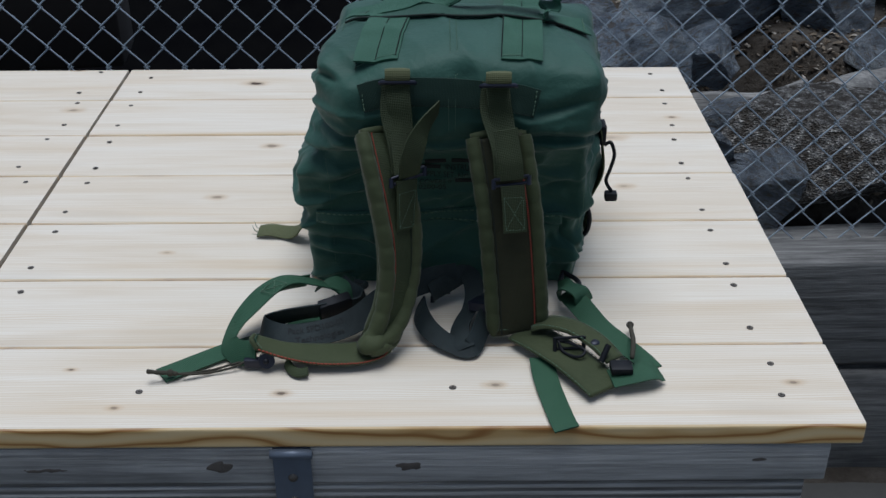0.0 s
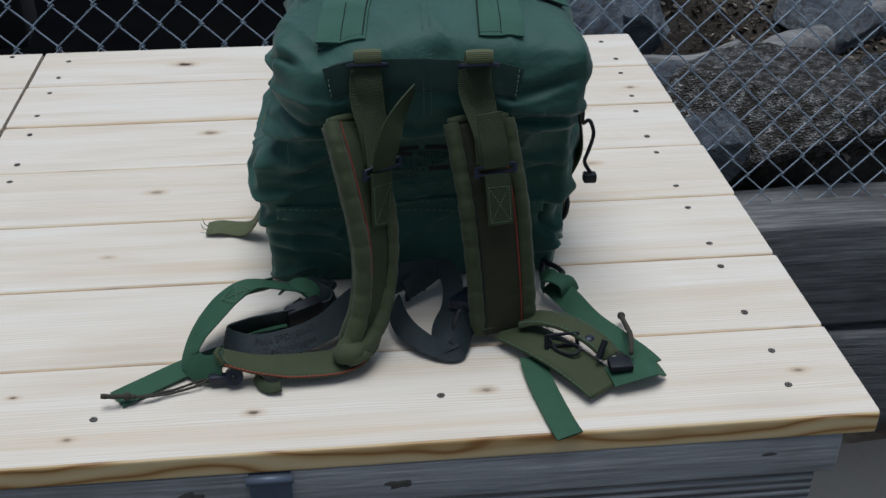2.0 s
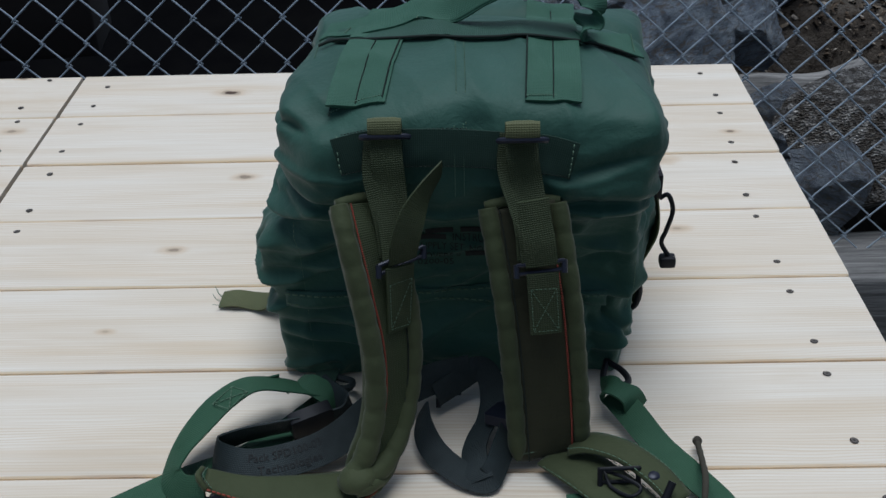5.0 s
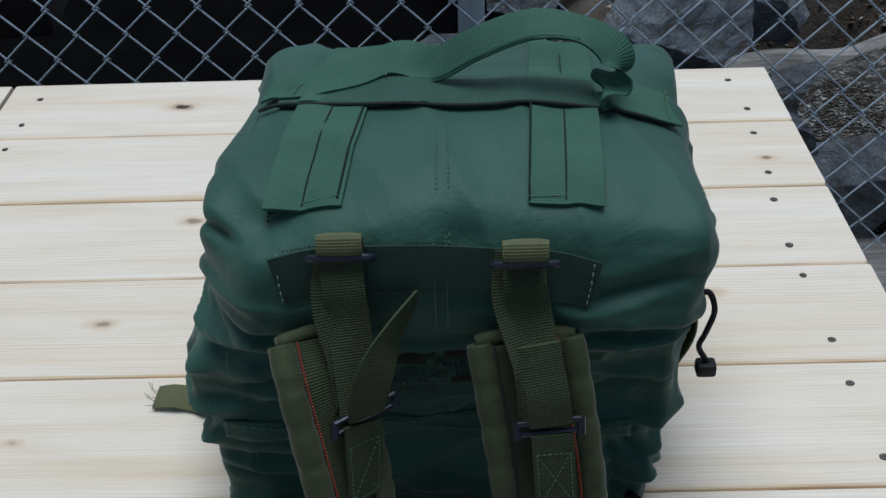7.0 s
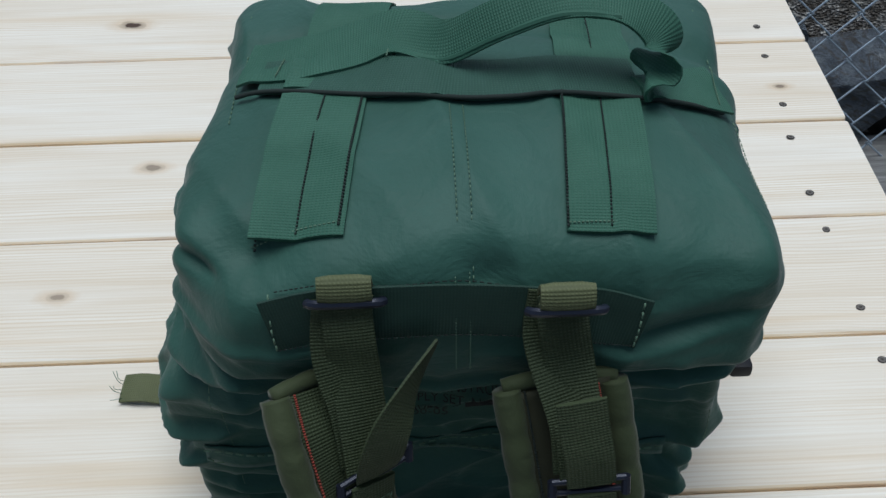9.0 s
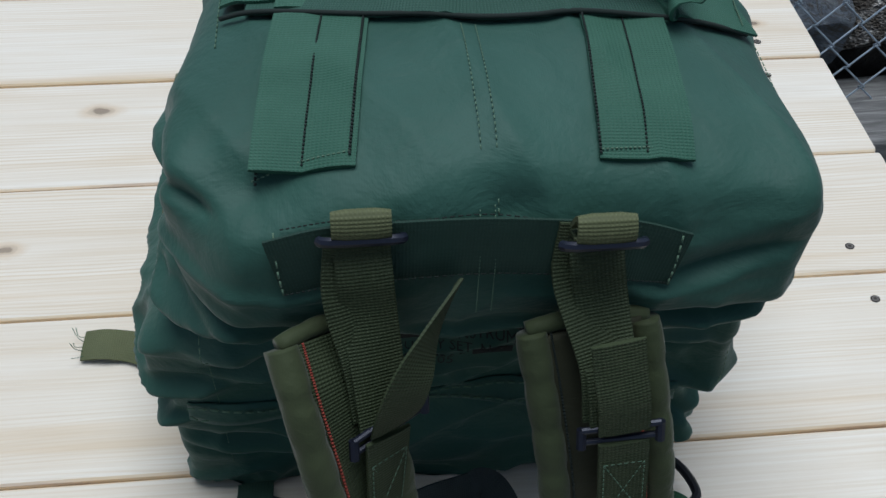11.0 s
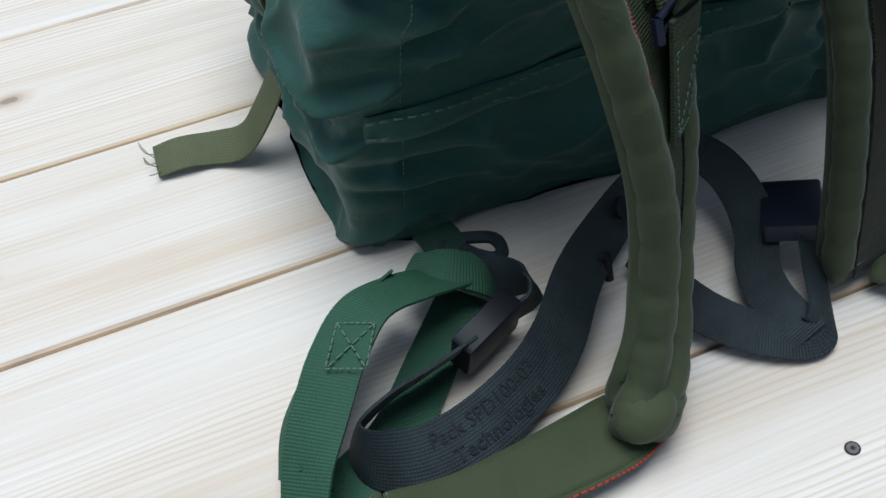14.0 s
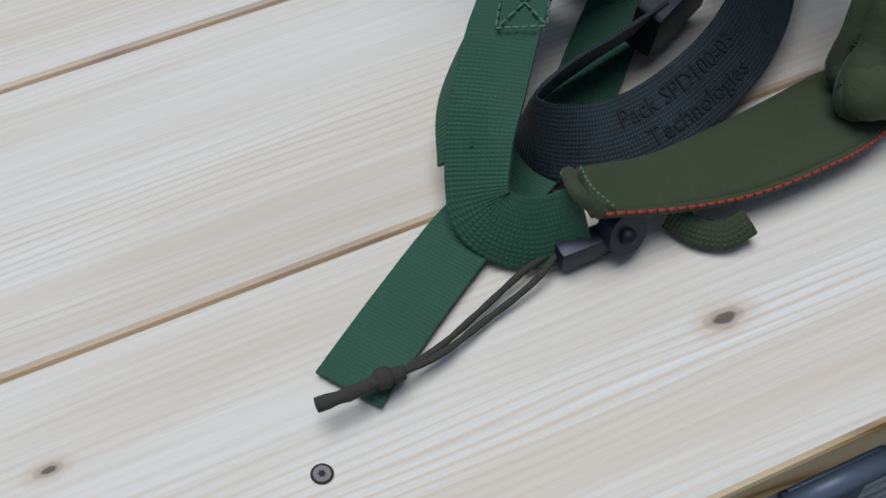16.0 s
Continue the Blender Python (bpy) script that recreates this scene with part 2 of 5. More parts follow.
PUDDING = pudding_mat()
PINE = pine_mat()
GREY = grey_wood_mat("weathered_board", (0.27, 0.265, 0.255), (0.66, 0.65, 0.63))
TIMBER = grey_wood_mat("weathered_timber", (0.085, 0.082, 0.078), (0.4, 0.39, 0.37), 0.7, 0.7)
BAGCLOTH = cloth_mat("green_nylon", (0.025, 0.075, 0.054), (0.038, 0.102, 0.077), rough=0.6)
WEBGREEN = web_mat("green_webbing", (0.025, 0.085, 0.043), (0.04, 0.11, 0.06))
WEBDARK = web_mat("dark_green_webbing", (0.013, 0.038, 0.026), (0.02, 0.05, 0.034), strength=0.25)
WEBTOP = web_mat("faded_green_webbing", (0.03, 0.102, 0.064), (0.045, 0.127, 0.082))
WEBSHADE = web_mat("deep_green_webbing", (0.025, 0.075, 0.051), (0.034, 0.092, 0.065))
WEBOLIVE = web_mat("olive_webbing", (0.033, 0.047, 0.018), (0.05, 0.067, 0.027), (190.0, 170.0), strength=0.7)
WEBTAN = web_mat("light_olive_webbing", (0.095, 0.107, 0.046), (0.13, 0.142, 0.064))
WEBGREY = web_mat("slate_grey_webbing", (0.010, 0.017, 0.018), (0.032, 0.046, 0.048), (230.0, 190.0), 0.65)
PADCLOTH = cloth_mat("olive_pad_cloth", (0.04, 0.052, 0.021), (0.06, 0.073, 0.032))
PADPANEL = cloth_mat("brown_olive_panel", (0.024, 0.025, 0.011), (0.036, 0.036, 0.016))
REDTHREAD = simple_mat("red_thread", (0.27, 0.045, 0.025), 0.8)
DARKTHREAD = simple_mat("dark_thread", (0.01, 0.018, 0.014), 0.9)
PALETHREAD = simple_mat("pale_thread", (0.11, 0.185, 0.12), 0.9)
BLACKPLASTIC = simple_mat("black_plastic", (0.008, 0.009, 0.012), 0.5, 0, 0.3, 40, 0.25)
BLUEBLACK = simple_mat("blue_black_metal", (0.013, 0.016, 0.03), 0.38, 0.3, 0.4, 60)
INK = simple_mat("black_ink", (0.006, 0.007, 0.007), 0.8)
CORD = simple_mat("brown_cord", (0.06, 0.055, 0.042), 0.9, 0, 0.5, 400, 0.2, 0.5)
GALV = simple_mat("galvanised_wire", (0.43, 0.5, 0.57), 0.45, 0.3, 0.4, 120)
HINGE = simple_mat("painted_hinge_steel", (0.15, 0.18, 0.23), 0.45, 0.3, 0.5, 90)
SCREW = simple_mat("dark_screw", (0.15, 0.135, 0.12), 0.5, 0.6)
HOLE = simple_mat("screw_recess", (0.03, 0.024, 0.018), 0.9)
KNOTWOOD = simple_mat("knot_wood", (0.16, 0.138, 0.12), 0.85, 0, 0.8, 150, 0.2, 0.4)
ROCK = rock_mat()
SOIL = soil_mat()
GULLY_SHADE = gully_shade_mat()
GRAVEL = simple_mat("grey_gravel", (0.09, 0.087, 0.081), 0.9, 0, 0.5, 60, 0.2, 0.6)
BARK = simple_mat("wood_chips", (0.13, 0.095, 0.065), 0.9, 0, 0.9, 9, 0.1)
LEAF = simple_mat("green_leaf", (0.045, 0.11, 0.03), 0.6, 0, 0.5, 30)


# ---- mesh helpers ----
def part(name, bm, material, parent=None, label="", smooth=True):
    me = bpy.data.meshes.new(name)
    bm.to_mesh(me)
    bm.free()
    me.materials.append(material)
    if smooth:
        me.polygons.foreach_set("use_smooth", [True] * len(me.polygons))
    if "webbing" in material.name or material.name.startswith("bl"):
        me.set_sharp_from_angle(angle=radians(42))
    ob = new(name, me)
    ob.parent = parent
    if label:
        tagged(ob, label)
    if "stitching" in name or name == "red_binding":
        tagged(ob, kind="stuff")
    return ob


def thing(name, label, category, loc=(0, 0, 0), group="", kind=""):
    ob = new(name)
    ob.empty_display_size = 0.05
    ob.location = loc
    return tagged(ob, label, category, group, kind)


def box_bm(x0, x1, y0, y1, z0, z1, bev=0.0, seg=2):
    bm = bmesh.new()
    bmesh.ops.create_cube(bm, size=1)
    for v in bm.verts:
        v.co = Vector(((x0 + x1) / 2 + v.co.x * (x1 - x0), (y0 + y1) / 2 + v.co.y * (y1 - y0), (z0 + z1) / 2 + v.co.z * (z1 - z0)))
    if bev:
        bmesh.ops.bevel(bm, geom=bm.edges[:], offset=bev, segments=seg, affect="EDGES", profile=0.6)
    return bm


def spline(pts, n=8):
    """Catmull-Rom through tuples of numbers."""
    p = np.array(pts, float)
    if len(p) < 3:
        return [tuple(p[0] + (p[-1] - p[0]) * k / n) for k in range(n + 1)]
    q = np.vstack([2 * p[0] - p[1], p, 2 * p[-1] - p[-2]])
    out = []
    for i in range(1, len(q) - 2):
        a, b, c, d = q[i - 1], q[i], q[i + 1], q[i + 2]
        for k in range(n):
            t = k / n
            out.append(0.5 * (2 * b + (c - a) * t + (2 * a - 5 * b + 4 * c - d) * t * t + (3 * b - a - 3 * c + d) * t ** 3))
    out.append(p[-1])
    return [tuple(o) for o in out]


def band_bm(rows, width, thick=0.0022, n=8, cut=0.0, drape=None, cross=4):
    """A flat woven band. rows: (x, y, z, wx, wy, wz): the middle line, the way across and, if given, a share of the width. cut: slant of the far end."""
    s = spline(rows, n)
    P = [Vector(r[:3]) for r in s]
    W = [Vector(r[3:6]).normalized() for r in s]
    F = [r[6] if len(r) > 6 else 1.0 for r in s]
    L = [0.0]
    for a, b in zip(P, P[1:]):
        L.append(L[-1] + (b - a).length)
    bm = bmesh.new()
    uv = bm.loops.layers.uv.new("UVMap")
    rings, where = [], {}
    for i, (p, w) in enumerate(zip(P, W)):
        t = (P[min(i + 1, len(P) - 1)] - P[max(i - 1, 0)]).normalized()
        w = (w - t * w.dot(t)).normalized()
        nrm = t.cross(w)
        ring = []
        for side in (1, -1):
            for k in range(cross + 1):
                f = k / cross * 2 - 1
                f = f * side
                q = p + w * (f * F[i] * width / 2) + t * (cut * f if i == len(P) - 1 else 0)
                if drape:
                    q = drape(q)
                edge = 0.55 if abs(f) > 0.99 else 1.0
                v = bm.verts.new(q + nrm * (side * thick / 2 * edge))
                where[v] = (L[i], (f + 1) * F[i] * width / 2)
                ring.append(v)
        rings.append(ring)
    m = len(rings[0])
    for a, b in zip(rings, rings[1:]):
        for k in range(m):
            bm.faces.new((a[k], a[(k + 1) % m], b[(k + 1) % m], b[k]))
    bm.faces.new(rings[0][::-1])
    bm.faces.new(rings[-1])
    for f in bm.faces:
        for lp in f.loops:
            lp[uv].uv = where[lp.vert]
    bmesh.ops.recalc_face_normals(bm, faces=bm.faces[:])
    return bm


def tube_bm(pts, radius, sides=8, n=6, lumps=0.0, pitch=0.02, bm=None, grow=0.0, tip=0):
    s = [Vector(p[:3]) for p in (spline(pts, n) if n > 1 else pts)]
    bm = bm or bmesh.new()
    up = Vector((0.3, 0.2, 1)).normalized()
    rings, run = [], 0.0
    for i, p in enumerate(s):
        t = (s[min(i + 1, len(s) - 1)] - s[max(i - 1, 0)]).normalized()
        a = t.cross(up)
        if a.length < 0.05:
            a = t.cross(Vector((1, 0, 0)))
        a.normalize()
        c = a.cross(t)
        if i:
            run += (p - s[i - 1]).length
        r = (radius + grow * i / len(s)) * (1 - lumps * (abs(math.cos(run / pitch * math.pi)) ** 6 - 0.3))
        if i > len(s) - 1 - tip:
            r *= math.sqrt(max(0.03, 1 - ((i - len(s) + 1 + tip) / tip) ** 2))
        rings.append([bm.verts.new(p + (a * math.cos(k / sides * math.tau) + c * math.sin(k / sides * math.tau)) * r) for k in range(sides)])
    for a, b in zip(rings, rings[1:]):
        for k in range(sides):
            bm.faces.new((a[k], a[(k + 1) % sides], b[(k + 1) % sides], b[k]))
    bm.faces.new(rings[0][::-1])
    bm.faces.new(rings[-1])
    return bm


def stitch_bm(pts, step=0.0045, r=0.0004, fill=0.6, n=10):
    """A row of small stitches along a line."""
    s = [Vector(p[:3]) for p in spline(pts, n)]
    bm = bmesh.new()
    for a, b in zip(s, s[1:]):
        d = (b - a).length
        k = max(1, int(d / step))
        for i in range(k):
            tube_bm([a.lerp(b, i / k), a.lerp(b, (i + fill) / k)], r, 4, 1, bm=bm)
    return bm


# ---- the box with its two lids of fresh boards ----
P = 0.1405
JOINT = -0.43
RIGHT = 0.53


def board_mesh(length, width=0.1392, thick=0.026, r=0.004):
    """A decking board along x with eased edges, its top at z = 0."""
    sec = []
    for cy, cz, a0 in ((width / 2 - r, -r, 0), (-width / 2 + r, -r, 90), (-width / 2 + r, -thick + r, 180), (width / 2 - r, -thick + r, 270)):
        for k in range(4):
            a = radians(a0 + 30 * k)
            sec.append((cy + r * math.cos(a), cz + r * math.sin(a)))
    bm = bmesh.new()
    xs = [-length / 2, -length / 2 + 0.0015] + [length * (k / 10 - 0.5) for k in range(1, 10)] + [length / 2 - 0.0015, length / 2]
    rings = []
    for i, x in enumerate(xs):
        f = 0.985 if i in (0, len(xs) - 1) else 1.0
        rings.append([bm.verts.new((x, y * f, -thick / 2 + (z + thick / 2) * f)) for y, z in sec])
    m = len(sec)
    for a, b in zip(rings, rings[1:]):
        for k in range(m):
            bm.faces.new((a[k], a[(k + 1) % m], b[(k + 1) % m], b[k]))
    bm.faces.new(rings[0][::-1])
    bm.faces.new(rings[-1])
    bmesh.ops.recalc_face_normals(bm, faces=bm.faces[:])
    me = bpy.data.meshes.new("board")
    bm.to_mesh(me)
    bm.free()
    me.materials.append(PINE)
    return me


def screw_parts(parent, spots):
    bm = bmesh.new()
    bmesh.ops.create_cone(bm, cap_ends=True, segments=18, radius1=0.0042, radius2=0.0038, depth=0.0008)
    recess = bpy.data.meshes.new("screw")
    for f in bm.faces:
        f.material_index = 0
    star = []
    for k in range(12):
        a = k / 12 * math.tau
        r = 0.0019 if k % 2 else 0.0012
        star.append(bm.verts.new((r * math.cos(a), r * math.sin(a), 0.00055)))
    bm.faces.new(star).material_index = 1
    for k in range(18):
        a0, a1 = k / 18 * math.tau, (k + 1) / 18 * math.tau
        q = [bm.verts.new((r * math.cos(a), r * math.sin(a), z)) for r, a, z in ((0.0038, a0, 0.0005), (0.0049, a0, 0.0001), (0.0049, a1, 0.0001), (0.0038, a1, 0.0005))]
        bm.faces.new(q).material_index = 1
    bm.to_mesh(recess)
    bm.free()
    recess.materials.append(SCREW)
    recess.materials.append(HOLE)
    for x, y in spots:
        ob = new("screw", recess)
        ob.location = (x, y, 0.0004)
        ob.rotation_euler = (0, 0, random.uniform(0, 6))
        ob.scale = (0.8, random.uniform(0.68, 0.8), 1)
        ob.parent = parent


lid_right = thing("box_lid", "fresh pale pine board lid with dark screws, grey box below", "lid", group="lids of the box")
lid_left = thing("box_lid", "fresh pale pine board lid beside the joint, knotty", "lid", group="lids of the box")
short, long_ = board_mesh(RIGHT - JOINT - 0.003), board_mesh(1.6)
for i in range(7):
    for lid, me, x in ((lid_right, short, (RIGHT + JOINT + 0.003) / 2), (lid_left, long_, JOINT - 0.803)):
        ob = new("board", me)
        ob.location = (x + random.uniform(-0.0012, 0.0012), (i + 0.5) * P, random.uniform(-0.0006, 0.0004))
        ob.rotation_euler = (0, 0, random.uniform(-0.0007, 0.0007))
        ob.parent = lid
ROWS_Y = (0.047, 0.102, 0.17, 0.254, 0.309, 0.399, 0.453, 0.539, 0.587, 0.677, 0.738, 0.818, 0.876, 0.941)
ENDS = ((0.459, 0.048), (0.462, 0.102), (0.457, 0.17), (0.46, 0.26), (0.462, 0.309), (0.461, 0.393), (0.462, 0.449), (0.462, 0.543), (0.462, 0.593), (0.467, 0.675), (0.474, 0.728), (0.478, 0.814), (0.484, 0.872), (0.477, 0.947))
screw_parts(lid_right, list(ENDS) + [(-0.388 + random.uniform(-0.004, 0.004), y) for y in ROWS_Y] + [(0.123, 0.064), (-0.2, 0.06)])
screw_parts(lid_left, [(-0.478, 0.969), (-0.49, 0.875), (-0.48, 0.83), (-0.476, 0.742), (-0.486, 0.688), (-0.498, 0.592), (-0.472, 0.543)] + [(-0.482 + random.uniform(-0.008, 0.008), y) for y in ROWS_Y[:7]])

crate = thing("storage_box", "long grey weathered wooden box under fresh board lids", "box", (0, 0, 0))
part("fascia_board", box_bm(-2.0, 0.502, 0.003, 0.041, -0.074, -0.0275, 0.003), GREY, crate, "weathered grey front rail with knots")
for kx, kz, r, lx, lz in ((0.078, -0.052, 0.008, 1.9, 0.6), (-0.112, -0.052, 0.009, 1.3, 0.8), (-0.29, -0.055, 0.006, 4.0, 0.35), (0.432, -0.046, 0.004, 2.0, 0.6)):
    bm = bmesh.new()
    bmesh.ops.create_uvsphere(bm, u_segments=24, v_segments=12, radius=r)
    bmesh.ops.transform(bm, matrix=Matrix.Translation((kx, 0.0032, kz)) @ Matrix.Diagonal((lx, 0.1, lz, 1)), verts=bm.verts[:])
    for v in bm.verts:
        v.co += Vector((1, 0, 0.5)) * 0.005 * noise.noise(v.co * 160)
    part("knot", bm, KNOTWOOD, crate, "dark brown knot")
for k in range(7):
    z = -0.076 - 0.142 * k
    bm = box_bm(-2.0, 0.483, 0.006, 0.04, z - 0.139, z, 0.002)
    part("siding_board", bm, TIMBER, crate)
    for j in range(14):
        zz = z - 0.006 - j * 0.0096
        part("bead", tube_bm([(-2.0, 0.0065, zz), (0.482, 0.0065, zz)], 0.0026, 6, 1), GREY, crate)
part("end_panel", box_bm(0.45, 0.484, 0.042, 0.94, -1.075, -0.0275, 0.003), TIMBER, crate)
part("back_panel", box_bm(-2.0, 0.449, 0.905, 0.94, -1.075, -0.0275, 0.003), TIMBER, crate)

hinge = thing("strap_hinge", "blue-grey painted steel hinge on the front rail", "hinge")
part("leaf", box_bm(-0.058, -0.02, -0.0015, 0.0025, -0.135, -0.034, 0.001), HINGE, hinge)
part("barrel", tube_bm([(-0.06, -0.002, -0.031), (-0.018, -0.002, -0.031)], 0.0048, 14, 1), HINGE, hinge)
part("top_leaf", box_bm(-0.058, -0.02, 0.0005, 0.028, -0.0295, -0.0272, 0.0005), HINGE, hinge)
for z in (-0.062, -0.092, -0.12):
    bm = bmesh.new()
    bmesh.ops.create_uvsphere(bm, u_segments=14, v_segments=8, radius=0.005)
    bmesh.ops.transform(bm, matrix=Matrix.Translation((-0.039, -0.002, z)) @ Matrix.Diagonal((1, 0.5, 1, 1)), verts=bm.verts[:])
    part("bolt", bm, SCREW, hinge)


# ---- the pack ----
from mathutils.bvhtree import BVHTree


def smooth01(x, a, b):
    t = min(1.0, max(0.0, (x - a) / (b - a)))
    return t * t * (3 - 2 * t)


# creases of the stuffed cloth: start, end, depth, width
CREASES = [(-0.16, 0.236, 0.062, 0.207, 0.011, 0.0045), (-0.1, 0.205, 0.03, 0.196, 0.006, 0.004), (-0.07, 0.168, 0.045, 0.192, 0.007, 0.005), (-0.015, 0.138, 0.055, 0.17, 0.009, 0.005),
           (-0.05, 0.122, 0.03, 0.13, 0.005, 0.004), (-0.05, 0.066, 0.05, 0.058, 0.006, 0.005), (-0.05, 0.05, 0.03, 0.035, 0.005, 0.004), (-0.045, 0.262, 0.0, 0.275, 0.009, 0.005),
           (0.2, 0.214, 0.284, 0.208, 0.009, 0.004), (0.205, 0.24, 0.276, 0.254, 0.006, 0.006), (0.215, 0.196, 0.28, 0.19, 0.004, 0.004), (0.212, 0.128, 0.34, 0.176, 0.006, 0.005),
           (0.205, 0.094, 0.27, 0.086, 0.02, 0.005), (0.262, 0.088, 0.33, 0.125, 0.007, 0.005), (0.24, 0.075, 0.256, 0.01, 0.006, 0.005), (0.262, 0.07, 0.29, 0.03, 0.005, 0.004), (0.285, 0.24, 0.37, 0.226, 0.008, 0.005)]


FRONT = [(-0.02, 0.273), (0.03, 0.266), (0.08, 0.26), (0.13, 0.253), (0.16, 0.246), (0.183, 0.238), (0.2, 0.228), (0.215, 0.219), (0.25, 0.213), (0.27, 0.211), (0.285, 0.216), (0.33, 0.23)]


def front_line(z):
    """The line of the pack's front from the boards up to the edge of its top."""
    return float(np.interp(z, [q[0] for q in FRONT], [q[1] for q in FRONT]))


def pack_point(c):
    """The place on the stuffed pack for a point c on the surface of a cube of side 2."""
    pw = 20.0
    k = (abs(c[0]) ** pw + abs(c[1]) ** pw + abs(c[2]) ** pw) ** (1 / pw)
    x, y, z = c[0] / k, c[1] / k, c[2] / k
    u, v, w = (x + 1) / 2, (y + 1) / 2, (z + 1) / 2
    lo = ((-0.047, 0.27, -0.012), (0.267, 0.263, -0.012), (-0.036, 0.482, -0.014), (0.285, 0.482, -0.014))
    hi = ((-0.023, 0.252, 0.283), (0.284, 0.217, 0.281), (-0.008, 0.498, 0.276), (0.301, 0.492, 0.266))
    def quad(q):
        a = [q[0][i] * (1 - u) + q[1][i] * u for i in range(3)]
        b = [q[2][i] * (1 - u) + q[3][i] * u for i in range(3)]
        return [a[i] * (1 - v) + b[i] * v for i in range(3)]
    a, b = quad(lo), quad(hi)
    p = Vector([a[i] * (1 - w) + b[i] * w for i in range(3)])
    n = Vector((x ** 5, y ** 5, z ** 5)).normalized()
    mid = max(0.0, 1 - x * x)
    # the cover overhangs the sunken lower front; the top and sides bulge
    front = max(0.0, -y) ** 3
    wall = front_line(p.z)
    p.y += max(0.0, -y) ** 6 * (wall - p.y) * smooth01(x, -1.0, -0.72) * smooth01(x, 1.02, 0.86)
    p.z += max(0.0, z) ** 3 * (0.034 * mid ** 0.7 * max(0.0, 1 - y * y) ** 0.45 - 0.010 * math.exp(-((y - 0.35) / 0.12) ** 2))
    side = max(0.0, -x) ** 4
    rside = max(0.0, x) ** 4
    p.x -= side * (0.014 * math.exp(-((w - 0.48) / 0.19) ** 2) - 0.003 * math.exp(-((w - 0.05) / 0.1) ** 2))
    near = smooth01(v, 0.35, 0.05)
    p.x += rside * ((1 - near) * 0.014 * math.exp(-((w - 0.45) / 0.3) ** 2) + near * (0.006 * math.exp(-((w - 0.88) / 0.08) ** 2) - 0.006 * math.exp(-((w - 0.62) / 0.14) ** 2)))
    # belt seams pinch the sides and the front
    around = max(side, 0.4 * rside, 0.4 * front)
    pinch = 0.0
    for z0, wid, dep in ((0.216, 0.008, 0.017), (0.170, 0.008, 0.014), (0.088, 0.006, 0.006)):
        zz = z0 + 0.016 * noise.noise((p.x * 7, p.y * 7, z0 * 50))
        pinch -= dep * around * (0.75 + 0.5 * noise.noise((p.x * 12, p.y * 12, z0 * 90))) * math.exp(-abs((p.z - zz) / wid) ** 1.4)
    low = smooth01(p.z, 0.275, 0.215)
    q = p + Vector((noise.noise(p * 11), noise.noise(p * 11 + Vector((5, 0, 0))), noise.noise(p * 11 + Vector((0, 5, 0))))) * 0.02
    soft = noise.noise((q.x * 6 + 3, q.y * 6, q.z * 21)) * 0.011
    fold = (1 - abs(noise.noise((q.x * 7 + q.z * 9, q.y * 8 + 2, q.z * 25 - q.x * 8 + 7)))) ** 6 * 0.013
    fold2 = (1 - abs(noise.noise((q.x * 19 - q.z * 16, q.y * 17 + 4, q.z * 32 + q.x * 14 + 1)))) ** 7 * 0.0042
    calm = 0.0016 * noise.noise(p * 15) + 0.0006 * noise.noise(p * 48)
    lump = 0.008 * noise.noise((p.x * 9 + 1, p.y * 9 + 8, p.z * 9)) + 0.0045 * (1 - abs(noise.noise((p.x * 11 + 4, p.y * 7 + p.x * 5, 2)))) ** 7
    d = pinch + low * around ** 0.4 * (soft + fold + fold2 - 0.004) + calm + (lump - 0.002) * max(0.0, z) ** 3
    # long creases, pressed in below a raised lip; s runs round the pack from the front over both flanks
    s = p.x - max(0.0, p.y - 0.262) if x < 0 else p.x + max(0.0, p.y - 0.258)
    hold = max(side, rside, front)
    for s0, z0, s1, z1, dep, wid in CREASES:
        ds, dz = s1 - s0, z1 - z0
        ln2 = ds * ds + dz * dz
        f = ((s - s0) * ds + (p.z - z0) * dz) / ln2
        if -0.15 < f < 1.15:
            e = ((p.z - z0) * ds - (s - s0) * dz) / math.sqrt(ln2) + 0.004 * noise.noise((s * 30, z0 * 60, s0 * 40))
            fade = smooth01(f, -0.15, 0.25) * smooth01(f, 1.15, 0.75) * hold
            d += 1.1 * fade * dep * (0.5 * math.exp(-((e - 2.4 * wid) / (1.7 * wid)) ** 2) - math.exp(-abs(e / wid) ** 1.3))
    # the upper cover ends in a hem on the front
    d += 0.008 * front * smooth01(p.z, 0.190 + 0.006 * noise.noise((p.x * 12, 0, 1)), 0.199) * smooth01(p.z, 0.28, 0.23) * smooth01(abs(x), 1.0, 0.85)
    # dents beside the ears of the cover and over the pocket
    for qx, qy, qz, r, dd in ((0.022, 0.232, 0.288, 0.02, 0.013), (0.136, 0.214, 0.286, 0.016, 0.008), (0.248, 0.225, 0.268, 0.026, 0.006), (0.262, 0.25, 0.068, 0.016, 0.022),
                              (-0.03, 0.285, 0.245, 0.018, 0.014), (0.285, 0.25, 0.235, 0.014, 0.010), (0.05, 0.42, 0.3, 0.03, 0.006), (0.15, 0.44, 0.3, 0.035, 0.006), (0.115, 0.488, 0.285, 0.04, 0.02), (0.06, 0.494, 0.28, 0.03, 0.008), (0.2, 0.494, 0.28, 0.035, 0.01)):
        d -= dd * math.exp(-((p - Vector((qx, qy, qz))).length / r) ** 2)
    # the ear that stands out at the left corner
    d += 0.009 * math.exp(-((p - Vector((-0.022, 0.252, 0.27))).length / 0.016) ** 2)
    p += n * d
